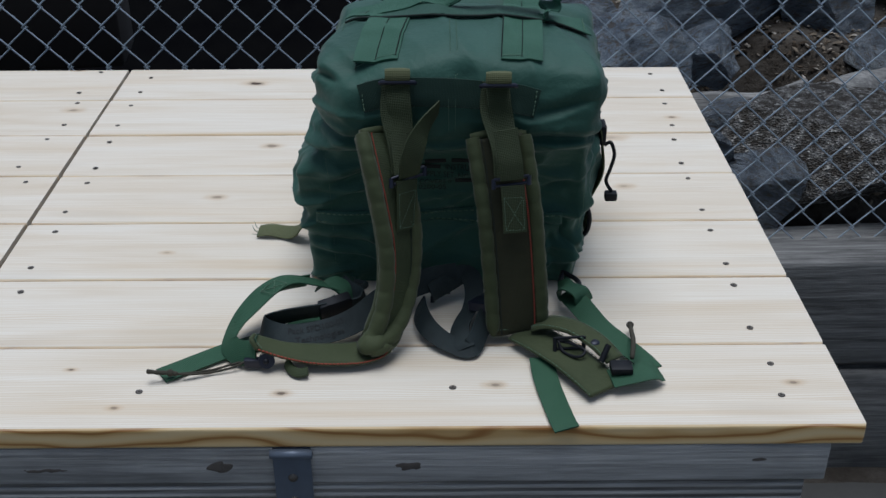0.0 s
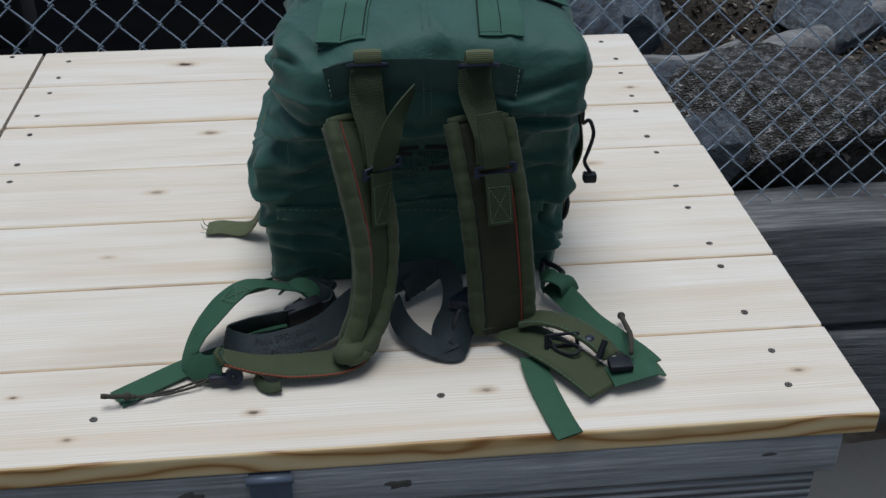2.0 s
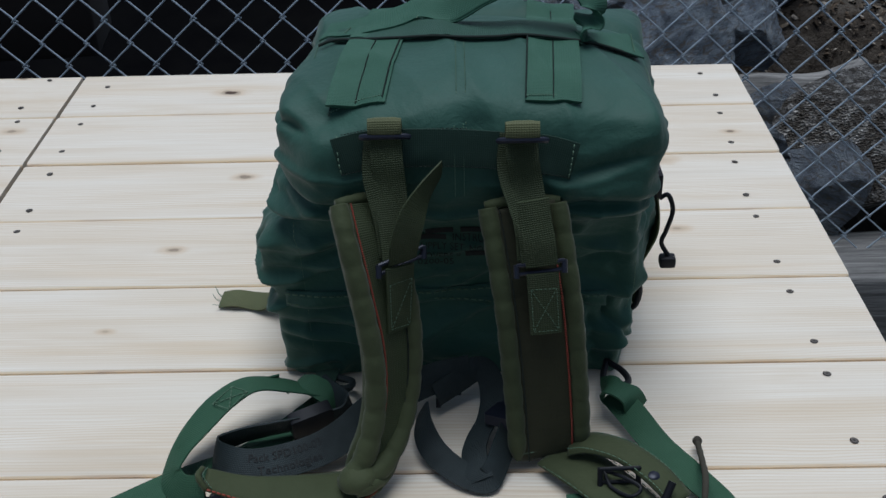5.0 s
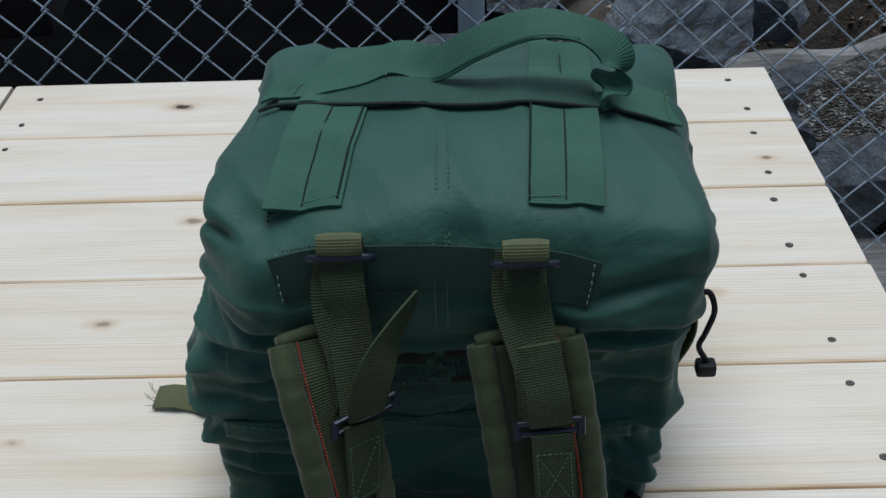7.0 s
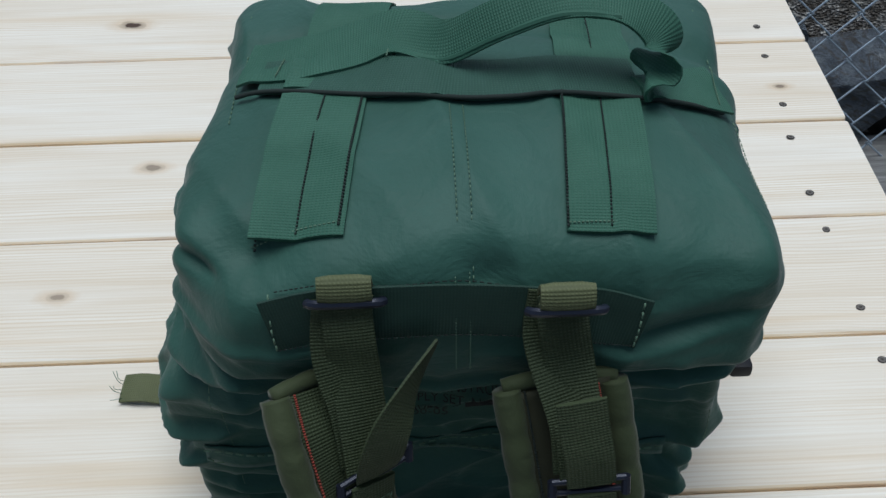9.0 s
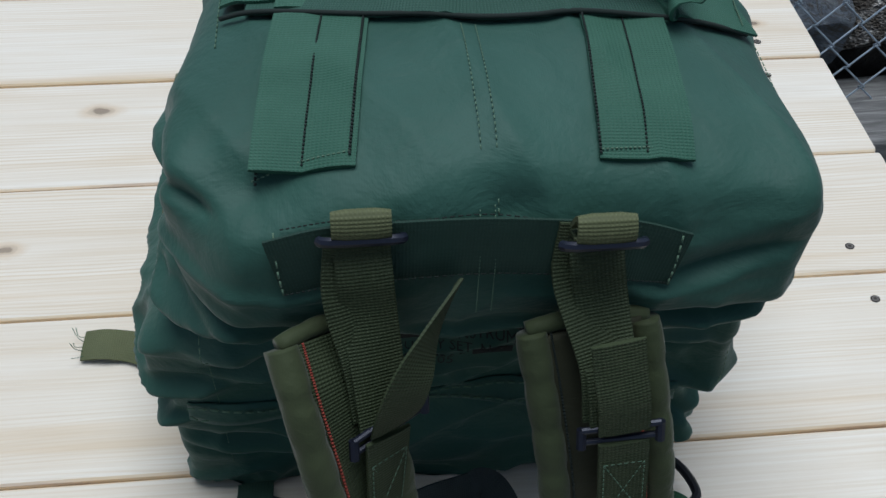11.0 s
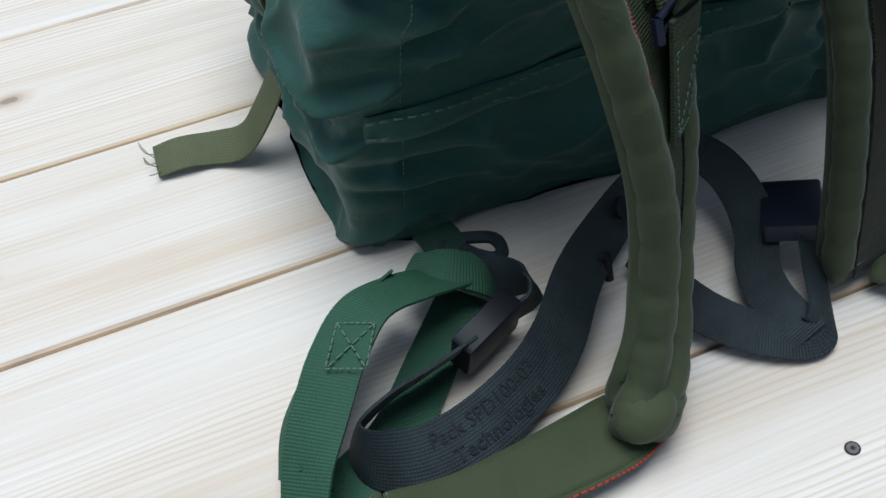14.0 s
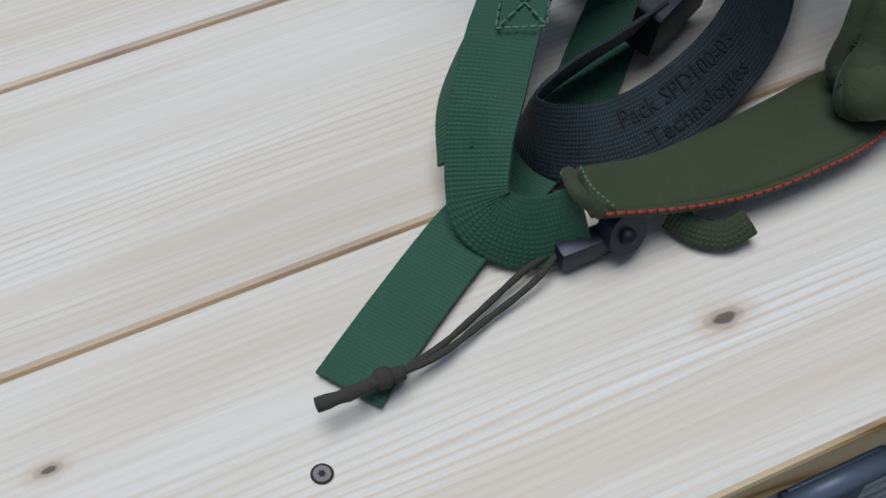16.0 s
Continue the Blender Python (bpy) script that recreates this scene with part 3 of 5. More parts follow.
    p.z = max(p.z, 0.0015)
    return p


def pack_bm(n=150):
    bm = bmesh.new()
    seen = {}
    def vert(c):
        key = tuple(round(q, 5) for q in c)
        if key not in seen:
            seen[key] = bm.verts.new(pack_point(c))
        return seen[key]
    for ax in range(3):
        for s in (-1, 1):
            for i in range(n):
                for j in range(n):
                    q = []
                    for di, dj in ((0, 0), (1, 0), (1, 1), (0, 1)):
                        a, b = (i + di) / n * 2 - 1, (j + dj) / n * 2 - 1
                        c = [0, 0, 0]
                        c[ax], c[(ax + 1) % 3], c[(ax + 2) % 3] = s, a, b
                        q.append(vert(c))
                    bm.faces.new(q if s > 0 else q[::-1])
    for _ in range(2):
        bmesh.ops.smooth_vert(bm, verts=bm.verts[:], factor=0.5, use_axis_x=True, use_axis_y=True, use_axis_z=True)
    return bm


pack = thing("backpack", "stuffed dark green nylon army pack standing on the board lid", "backpack", (0.12, 0.36, 0))
pack_ob = part("pack_body", pack_bm(), BAGCLOTH, None, "creased dark green nylon pack body")
pack_ob.parent = pack
pack_ob.location = (-0.12, -0.36, 0)
_bv = bmesh.new()
_bv.from_mesh(pack_ob.data)
TREE = BVHTree.FromBMesh(_bv)
_bv.free()


def on_front(x, z, off=0.0015):
    h = TREE.ray_cast(Vector((x, -0.3, z)), Vector((0, 1, 0)))
    return Vector((x, (h[0].y if h[0] else 0.25) - off, z))


def on_top(x, y, off=0.0015):
    h = TREE.ray_cast(Vector((x, y, 0.8)), Vector((0, 0, -1)))
    return Vector((x, y, (h[0].z if h[0] else 0.28) + off))


def on_left(y, z, off=0.0015):
    h = TREE.ray_cast(Vector((-0.4, y, z)), Vector((1, 0, 0)))
    return Vector(((h[0].x if h[0] else 0.0) - off, y, z))


def on_right(y, z, off=0.0015):
    h = TREE.ray_cast(Vector((0.7, y, z)), Vector((-1, 0, 0)))
    return Vector(((h[0].x if h[0] else 0.29) + off, y, z))


def pp(name, bm, mat, label="", parent=None):
    """A part of the pack, given in world places."""
    par = parent or pack
    ob = part(name, bm, mat, par, label)
    ob.matrix_parent_inverse = Matrix.Translation((-0.12, -0.36, 0))
    return ob


def sub(name, bm, mat, parent, label=""):
    return part(name, bm, mat, parent, label)


def rowx(v, w=(1, 0, 0)):
    return (*v, *w)


# lash webbing sewn on the top, doubled, with a line of dark stitches
for x0, x1, y0, tilt in ((0.021, 0.068, 0.239, 0.012), (0.175, 0.218, 0.232, 0.007)):
    xm = (x0 + x1) / 2
    rows = [rowx(on_top(xm + tilt * t, y0 + 0.1 * t)) for t in (0, 0.15, 0.3, 0.45, 0.6, 0.8, 1.0)]
    w = pp("lash_webbing", band_bm(rows, x1 - x0, 0.003, drape=lambda q: Vector((q.x, q.y, max(q.z, on_top(q.x, q.y).z))), cross=8), WEBTOP, "faded green sewn-down webbing")
    for f in (0.0, 0.021, -0.021):
        sub("stitching", stitch_bm([on_top(xm + f + tilt * t, y0 + 0.002 + 0.096 * t, 0.0036) for t in (0, 0.2, 0.4, 0.6, 0.8, 1)], 0.004, 0.00055 if f == 0 else 0.0007), DARKTHREAD, w)
    sub("stitching", stitch_bm([on_top(x, y0 + 0.004, 0.0036) for x in (x0 + 0.001, xm, x1 - 0.001)], 0.003, 0.0004), PALETHREAD, w)
    tape = pp("back_webbing", band_bm([rowx(on_top(xm + tilt * (1 + 1.3 * t), 0.345 + 0.125 * t)) for t in (0, 0.25, 0.5, 0.75, 1)], x1 - x0, 0.003, drape=lambda q: Vector((q.x, q.y, max(q.z, on_top(q.x, q.y).z))), cross=8), WEBTOP)
    sub("stitching", stitch_bm([on_top(xm + tilt * (1 + 1.3 * t), 0.345 + 0.125 * t, 0.0036) for t in (0, 0.3, 0.6, 1)], 0.004, 0.0005), DARKTHREAD, tape)

# band across the top, and its dark lower edge
flat = lambda off: (lambda q: Vector((q.x, q.y, max(q.z, on_top(q.x, q.y, off).z))))
HEM = [(0.006, 0.352), (0.02, 0.347), (0.04, 0.345), (0.077, 0.332), (0.105, 0.325), (0.131, 0.321), (0.157, 0.321), (0.182, 0.323), (0.225, 0.326)]
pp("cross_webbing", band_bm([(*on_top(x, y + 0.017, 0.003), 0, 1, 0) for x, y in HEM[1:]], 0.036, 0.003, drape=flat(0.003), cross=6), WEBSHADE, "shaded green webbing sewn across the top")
pp("rolled_edge", tube_bm([on_top(x, y - 0.001, 0.004) for x, y in HEM + [(0.25, 0.331), (0.276, 0.338)]], 0.0014, 6, 6), DARKTHREAD, "dark rolled edge of the top webbing")
# carrying handle: broad flat ends, folded in half at the loose grip, twisted where it comes down
rows = [(*on_top(0.009, 0.382, 0.0055), -0.1, 1, 0, 0.95), (*on_top(0.022, 0.38, 0.0055), -0.1, 1, 0, 1), (*on_top(0.048, 0.379, 0.0055), -0.1, 1, 0, 1), (*on_top(0.074, 0.38, 0.0055), 0, 1, 0.05, 0.95),
        (*on_top(0.096, 0.376, 0.011), 0, 1, 0.3, 0.75), (0.122, 0.359, 0.321, 0, 0.75, 0.6, 0.55), (0.15, 0.351, 0.339, 0, 0.75, 0.65, 0.5), (0.183, 0.35, 0.351, 0, 0.85, 0.5, 0.5), (0.213, 0.349, 0.348, 0.2, 0.9, 0.3, 0.52),
        (0.234, 0.345, 0.336, 0.5, 0.8, 0.35, 0.6), (0.238, 0.339, 0.324, 0.35, 0.75, 0.55, 0.7), (0.23, 0.333, 0.314, 0.2, 0.8, 0.55, 0.72), (0.231, 0.333, 0.309, 0.1, 1, 0.1, 0.6)]
hd = pp("carry_handle", band_bm(rows, 0.046, 0.003, drape=flat(0.0055), cross=6), WEBTOP, "loose arched green webbing carrying handle")
sub("folded_edge", tube_bm([(x, y - 0.4 * 0.046 * f * wy, z - 0.4 * 0.046 * f * wz) for x, y, z, wx, wy, wz, f in rows[4:9]], 0.0021, 8, 6, 0.3, 0.004), WEBTOP, hd, "braided lower edge of the grip")
for x, a, b in ((0.028, 0.36, 0.4), (0.09, 0.357, 0.397)):
    sub("stitching", stitch_bm([on_top(x + 0.15 * (y - a), y, 0.0078) for y in (a, (a + b) / 2, b)], 0.003, 0.0005), PALETHREAD, hd)
sub("stitching", stitch_bm([on_top(x, y, 0.0078) for x, y in ((0.03, 0.399), (0.055, 0.4), (0.088, 0.396))], 0.003, 0.0005), PALETHREAD, hd)
end = pp("handle_end", band_bm([(*on_top(x, y, 0.004), 0, 1, 0, f) for x, y, f in ((0.226, 0.333, 0.45), (0.242, 0.341, 0.62), (0.26, 0.349, 0.8), (0.277, 0.355, 0.88))], 0.042, 0.0026, drape=flat(0.004), cross=6), WEBTOP, "sewn flat end of the handle")
sub("stitching", stitch_bm([on_top(x, y, 0.0065) for x, y in ((0.274, 0.34), (0.2745, 0.355), (0.275, 0.371))], 0.003, 0.0005), PALETHREAD, end)
# seam lines
for dx in (-0.0035, 0.0035):
    pp("seam_stitching", stitch_bm([on_top(0.126 + dx, y, 0.0008) for y in (0.215, 0.24, 0.27, 0.3, 0.318)], 0.0035, 0.00035), PALETHREAD)
    pp("seam_stitching", stitch_bm([on_front(0.124 + dx, z, 0.0028) for z in (0.282, 0.262, 0.242, 0.225)], 0.0035, 0.00035), PALETHREAD)
for zz in (0.0925, 0.1035):
    pp("seam_stitching", stitch_bm([on_front(x, zz, 0.0042) for x in [-0.03 + 0.0065 * k for k in range(44)]], 0.004, 0.0007, 0.65, 1), PALETHREAD)
    pp("seam_stitching", stitch_bm([on_left(y, zz + 0.002, 0.0014) for y in (0.272, 0.29, 0.31, 0.33, 0.36, 0.4)], 0.004, 0.0006), PALETHREAD)
for x in (-0.012, 0.272):
    pp("seam_stitching", stitch_bm([on_front(x, z, 0.0008) for z in (0.03, 0.07, 0.11, 0.15, 0.19, 0.22)], 0.0045, 0.00028), PALETHREAD)
pp("seam_stitching", stitch_bm([on_top(0.285, y, 0.0008) for y in (0.27, 0.3, 0.34, 0.4, 0.46)], 0.004, 0.0004), PALETHREAD)
pp("seam_stitching", stitch_bm([on_top(0.004, y, 0.0008) for y in (0.33, 0.38, 0.42, 0.46)], 0.004, 0.0004), PALETHREAD)
pp("seam_band", band_bm([(*on_front(x, 0.098, 0.0015), 0, 0.1, 1) for x in [-0.03 + 0.014 * k for k in range(21)]], 0.017, 0.002, 4, drape=lambda q: Vector((q.x, min(q.y, on_front(q.x, q.z, 0.0012).y), q.z))), BAGCLOTH)

# dark anchor band across the upper front
band = pp("anchor_band", band_bm([(*on_front(x, z, 0.0022), 0, 0.15, 1) for x, z in ((0.03, 0.261), (0.055, 0.267), (0.085, 0.268), (0.125, 0.266), (0.165, 0.263), (0.19, 0.26), (0.212, 0.255))], 0.03, 0.0026, cross=6,
          drape=lambda q: Vector((q.x, min(q.y, on_front(q.x, q.z, 0.0018).y), q.z))), WEBDARK, "dark green anchor webbing with frayed edges")
for f in (0.0138, -0.0138):
    sub("stitching", stitch_bm([on_front(x, z + f, 0.0042) for x, z in ((0.034, 0.262), (0.06, 0.2675), (0.09, 0.268), (0.125, 0.266), (0.16, 0.263), (0.19, 0.26), (0.209, 0.256))], 0.003, 0.0004), DARKTHREAD, band)
sub("stitching", stitch_bm([on_front(x, z, 0.0052) for x, z in ((0.031, 0.275), (0.032, 0.262), (0.034, 0.248))], 0.003, 0.0005, 0.7, 3), PALETHREAD, band)
sub("stitching", stitch_bm([on_front(x, z, 0.0052) for x, z in ((0.211, 0.269), (0.209, 0.255), (0.207, 0.242))], 0.003, 0.0005, 0.7, 3), PALETHREAD, band)


def buckle_bm(x0, x1, y, z, tilt=0.0, h=0.014, dy=-0.002):
    """A slim slotted bar buckle with two rails and end knobs."""
    bm = bmesh.new()
    for dz in (0, h):
        tube_bm([(x0, y + dz * 0.2, z + dz), (x1, y + dz * 0.2 + dy, z + dz + tilt)], 0.0017, 8, 1, bm=bm)
    for x, t, o in ((x0, 0, 0), (x1, tilt, dy)):
        tube_bm([(x, y + o - 0.002, z + t - 0.002), (x, y + o + h * 0.2 + 0.001, z + h + t)], 0.0024, 8, 1, bm=bm)
    return bm


# shoulder straps: adjusters, buckles, pads
for nm, xt, xb, yb, turn in (("left", 0.0685, 0.075, 0.175, 0.55), ("right", 0.171, 0.182, 0.164, 0.1)):
    top = Vector((xt, 0.207 if xt < 0.1 else 0.197, 0.282))
    pp("strap_keeper", band_bm([(*on_top(xt, top.y + 0.009, 0.001), 1, 0, 0), (xt, top.y + 0.001, 0.2925, 1, 0, 0), (xt, top.y - 0.003, 0.289, 1, 0, 0), (xt, top.y - 0.0035, 0.2835, 1, 0, 0), (xt, top.y + 0.001, 0.280, 1, 0, 0)], 0.0255, 0.004), WEBTAN, "light olive folded webbing keeper")
    pp("bar", tube_bm([(xt - 0.018, top.y - 0.001, 0.279), (xt - 0.013, top.y - 0.004, 0.281), (xt + 0.013, top.y - 0.004, 0.281), (xt + 0.018, top.y - 0.001, 0.279)], 0.0024, 8, 3), BLUEBLACK, "blue-black metal bar")
    pp("adjuster_strap", band_bm([(xt, top.y - 0.001, 0.2805, 1, 0, 0), (*on_front(xt, 0.275, 0.0085), 1, 0, 0), (*on_front(xt + 0.001, 0.26, 0.011), 1, 0, 0), (*on_front(xt + (xb - xt) * 0.4, 0.24, 0.013), 1, 0, 0), (xt + (xb - xt) * 0.8, yb + 0.008, 0.212, 1, 0.6 * turn, 0), (xb, yb - 0.001, 0.19, 1, turn, 0)], 0.0245, 0.0025), WEBOLIVE)
    pp("under_strap", band_bm([(*on_front(xt - 0.004, 0.277, 0.0055), 1, 0.1, 0), (*on_front(xt - 0.006, 0.25, 0.007), 1, 0.15, 0), (xb - 0.006, yb + 0.014, 0.22, 1, 0.7 * turn, 0), (xb - 0.003, yb + 0.004, 0.192, 1, turn, 0)], 0.0245, 0.0025), WEBOLIVE)
pp("buckle", buckle_bm(0.061, 0.095, 0.163, 0.184, 0.003, 0.007, 0.022), BLUEBLACK, "blue-black slotted strap buckle")
pp("buckle", buckle_bm(0.166, 0.202, 0.161, 0.183, 0.006, 0.007), BLUEBLACK, "blue-black slotted strap buckle")
# loose tails of the adjusters
pp("loose_tail", band_bm([(0.079, 0.172, 0.19, 0.85, 0.5, 0), (0.082, 0.166, 0.21, 0.92, 0.35, 0), (0.087, 0.168, 0.228, 0.85, 0.45, -0.2), (0.096, 0.18, 0.243, 0.5, 0.72, -0.45), (0.11, 0.2, 0.2545, 0.15, 0.75, -0.6)], 0.0235, 0.0022), WEBOLIVE, "curling loose end of the strap")
pp("loose_tail", band_bm([(0.185, 0.159, 0.192, 1, 0.05, 0), (0.183, 0.161, 0.21, 1, 0.05, 0), (0.18, 0.166, 0.226, 1, 0.05, 0), (0.1775, 0.171, 0.2425, 1, 0.05, 0.05)], 0.0245, 0.0025), WEBOLIVE)
PATCHES = ([(0.077, 0.17, 0.187, 0.85, 0.53, 0), (0.076, 0.165, 0.16, 0.78, 0.62, -0.12), (0.0745, 0.16, 0.134, 0.7, 0.7, -0.25)],
           [(0.1855, 0.158, 0.186, 1, 0.05, 0.03), (0.1875, 0.153, 0.16, 1, 0.06, 0.03), (0.189, 0.149, 0.136, 1, 0.08, 0.03)])
for rows in PATCHES:
    pt = pp("buckle_patch", band_bm(rows, 0.0245, 0.003), WEBOLIVE, "sewn olive patch with crossed stitches")
    ends = []
    for q, k in ((rows[0], 0.25), (rows[2], -0.06)):
        c, w = Vector(q[:3]), Vector(q[3:6]).normalized()
        t = (Vector(rows[2][:3]) - Vector(rows[0][:3])).normalized()
        nrm = t.cross((w - t * w.dot(t)).normalized())
        c = c + t * (0.05 * k) + nrm * (0.0021 if nrm.y < 0 else -0.0021)
        ends.append((c - w * 0.0098, c + w * 0.0098))
    (a0, a1), (b0, b1) = ends
    for p0, p1 in ((a0, b0), (a1, b1), (a0, a1), (b0, b1), (a0, b1), (a1, b0)):
        sub("stitching", stitch_bm([p0, p1], 0.0028, 0.0003, 0.6, 6), PALETHREAD, pt)


def shoulder_pad(rows, width, label, flip=1, red=(1,), face=None, swell=0.0):
    """A padded strap: a darker panel between two quilted rolls. rows: middle line and the way across."""
    panel = pp("shoulder_pad", band_bm(rows, width - 0.008, 0.007, 8, cross=6), face or PADPANEL, label)
    s = spline(rows, 8)
    share = [q[6] if len(q) > 6 else 1.0 for q in s]
    back = []
    for i, q in enumerate(s[::4]):
        k = i * 4
        w = Vector(q[3:6]).normalized()
        t = (Vector(s[min(k + 1, len(s) - 1)][:3]) - Vector(s[max(k - 1, 0)][:3])).normalized()
        back.append((*(Vector(q[:3]) - t.cross(w) * flip * 0.0075), *w, share[k]))
    cb = band_bm(back, width - 0.004, 0.012, 4, cross=8)
    for v in cb.verts:
        v.co += v.co.normalized() * 0.0012 * noise.noise(v.co * 90)
    sub("cushion", cb, PADCLOTH, panel, "quilted olive cushion")
    for side in (-1, 1):
        line, inner = [], []
        for i, q in enumerate(s):
            p, w = Vector(q[:3]), Vector(q[3:6]).normalized()
            t = (Vector(s[min(i + 1, len(s) - 1)][:3]) - Vector(s[max(i - 1, 0)][:3])).normalized()
            nrm = t.cross(w)
            half = width / 2 * share[i]
            line.append(p + w * side * (half - 0.006))
            inner.append(p + w * side * (half - 0.0145 * share[i]) + nrm * flip * 0.0042)
        pts = []
        for i, q in enumerate(line):
            pts.append(tuple(q))
        sub("edge_roll", tube_bm(pts, 0.0078, 12, 3, 0.09, 0.024, grow=swell, tip=14), PADCLOTH, panel, "quilted olive edge roll")
        if side in red:
            sub("edge_stitching", stitch_bm([tuple(q) for q in inner], 0.0035, 0.0008, 0.75, 3), REDTHREAD, panel, "red edge stitching")
        else:
            sub("edge_stitching", stitch_bm([tuple(q) for q in inner], 0.0035, 0.0006, 0.75, 3), DARKTHREAD, panel)
    p0, w0 = Vector(rows[0][:3]), Vector(rows[0][3:6]).normalized()
    sub("top_hem", tube_bm([p0 - w0 * (width / 2 - 0.004) + Vector((0, 0.002, 0)), p0 + Vector((0, 0.004, 0.003)), p0 + w0 * (width / 2 - 0.004) + Vector((0, 0.002, 0))], 0.0045, 10, 5, 0.1, 0.015), PADCLOTH, panel)
    return panel


shoulder_pad([(0.049, 0.2, 0.225, 1, 0.6, -0.28, 1), (0.055, 0.183, 0.205, 1, 0.7, -0.15, 1), (0.063, 0.168, 0.165, 0.9, 0.75, -0.1, 1), (0.069, 0.157, 0.12, 0.8, 0.85, 0, 1), (0.067, 0.146, 0.075, 0.78, 0.88, 0, 0.97), (0.058, 0.13, 0.042, 0.82, 0.75, 0.1, 0.9), (0.045, 0.114, 0.026, 0.95, 0.45, 0.15, 0.74), (0.033, 0.103, 0.024, 1, 0.3, 0.1, 0.42)], 0.054, "olive padded shoulder strap with red edge stitching, bowed outward", 1, (-1,), WEBOLIVE, 0.002)
bm = bmesh.new()
bmesh.ops.create_uvsphere(bm, u_segments=24, v_segments=16, radius=1)
bmesh.ops.transform(bm, matrix=pose(0.0385, 0.1075, 0.0265, 12, -14, 28) @ Matrix.Diagonal((0.0165, 0.0135, 0.0105, 1)), verts=bm.verts[:])
for v in bm.verts:
    v.co += Vector((0.3, -0.2, 1)) * 0.0016 * noise.noise(v.co * 110)
pp("pad_tip", bm, PADCLOTH, "folded cushioned tip of the bowed pad")
shoulder_pad([(0.172, 0.199, 0.222, 1, 0.06, 0.04), (0.177, 0.184, 0.195, 1, 0.08, 0.03), (0.184, 0.166, 0.15, 1, 0.1, 0.02), (0.189, 0.156, 0.1, 1, 0.12, 0.02), (0.193, 0.15, 0.05, 1, 0.14, 0.05), (0.195, 0.147, 0.012, 1, 0.2, 0.08)], 0.066, "olive padded shoulder strap with brown-olive panel", 1, (1,))

# printed lines on the front
def lettering(text, x, z, size, wide, thick_off=0.0022):
    cu = bpy.data.curves.new("print", "FONT")
    cu.body, cu.size, cu.align_x = text, size, "LEFT"
    cu.resolution_u = 2
    tmp = new("print", cu)
    bpy.context.view_layer.update()
    me = bpy.data.meshes.new_from_object(tmp.evaluated_get(bpy.context.evaluated_depsgraph_get()))
    bpy.data.objects.remove(tmp)
    bm = bmesh.new()
    bm.from_mesh(me)
    bmesh.ops.subdivide_edges(bm, edges=[e for e in bm.edges if e.calc_length() > 0.004], cuts=2)
    run = max(v.co.x for v in bm.verts)
    for v in bm.verts:
        v.co = on_front(x + v.co.x * wide / run, z + v.co.y, thick_off)
    return bm


for text, x, z, wide in (("INSTRUMENT", 0.117, 0.1615, 0.048), ("SUPPLY SET, NO. 17", 0.087, 0.1525, 0.068), ("COVERS 8", 0.088, 0.1435, 0.036), ("0200-05", 0.087, 0.1345, 0.031)):
    pp("printed_line", lettering(text, x, z, 0.0092, wide), INK, "black printed line")
for x0, x1, z in ((0.088, 0.112, 0.1648), (0.128, 0.15, 0.1468), (0.095, 0.118, 0.1735), (0.124, 0.16, 0.1738)):
    pp("printed_bar", band_bm([(*on_front(x0 + (x1 - x0) * k / 4, z, 0.0024), 0, 0, 1) for k in range(5)], 0.0045, 0.0006, 3), INK)

# the left tail: olive binding with red edge, lying on the boards
edge = [(0.056, 0.112, 0.016), (0.05, 0.103, 0.0125), (0.032, 0.0945, 0.011), (0.012, 0.0915, 0.011), (-0.02, 0.0905, 0.0125), (-0.05, 0.0935, 0.017), (-0.081, 0.0975, 0.026)]
upper = [(0.056, 0.132, 0.013), (0.045, 0.131, 0.012), (0.029, 0.13, 0.012), (0.004, 0.126, 0.013), (-0.025, 0.121, 0.016), (-0.056, 0.116, 0.022), (-0.086, 0.114, 0.033)]
rows = []
for a, b in zip(edge, upper):
    mid, across = (Vector(a) + Vector(b)) / 2, Vector(b) - Vector(a)
    rows.append((*mid, *across.normalized(), across.length / 0.04))
tail = pp("strap_tail", band_bm(rows, 0.04, 0.004, cross=8), PADCLOTH, "flat stained olive tail with red stitched edge")
sub("red_binding", stitch_bm([(x, y - 0.0016, z + 0.0014) for x, y, z in edge], 0.0026, 0.0009, 0.8, 8), REDTHREAD, tail, "red stitched binding")
sub("binding_fold", tube_bm(edge, 0.0018, 8, 8), PADCLOTH, tail)
mouth = [Vector(edge[-1]), Vector((-0.0875, 0.103, 0.0345)), Vector(upper[-1])]
sub("hem", tube_bm([tuple(q) for q in mouth], 0.0026, 8, 6), PADCLOTH, tail, "thick olive hem of the open end")
sub("hem_stitching", stitch_bm([tuple(q + Vector((0.0045, -0.001, 0.0022))) for q in mouth], 0.003, 0.0005, 0.7, 5), PALETHREAD, tail)
pp("cam_buckle", box_bm(-0.097, -0.069, 0.094, 0.103, 0.003, 0.014, 0.003), BLUEBLACK, "blue-black cam buckle")
bm = bmesh.new()
bmesh.ops.create_cone(bm, cap_ends=True, segments=20, radius1=0.0085, radius2=0.0085, depth=0.008)
bmesh.ops.transform(bm, matrix=pose(-0.0725, 0.0965, 0.013, 70, 0, 12), verts=bm.verts[:])
pp("cam_wheel", bm, BLUEBLACK, "round blue-black cam with rivet")
bm = bmesh.new()
bmesh.ops.create_uvsphere(bm, u_segments=12, v_segments=8, radius=0.0032)
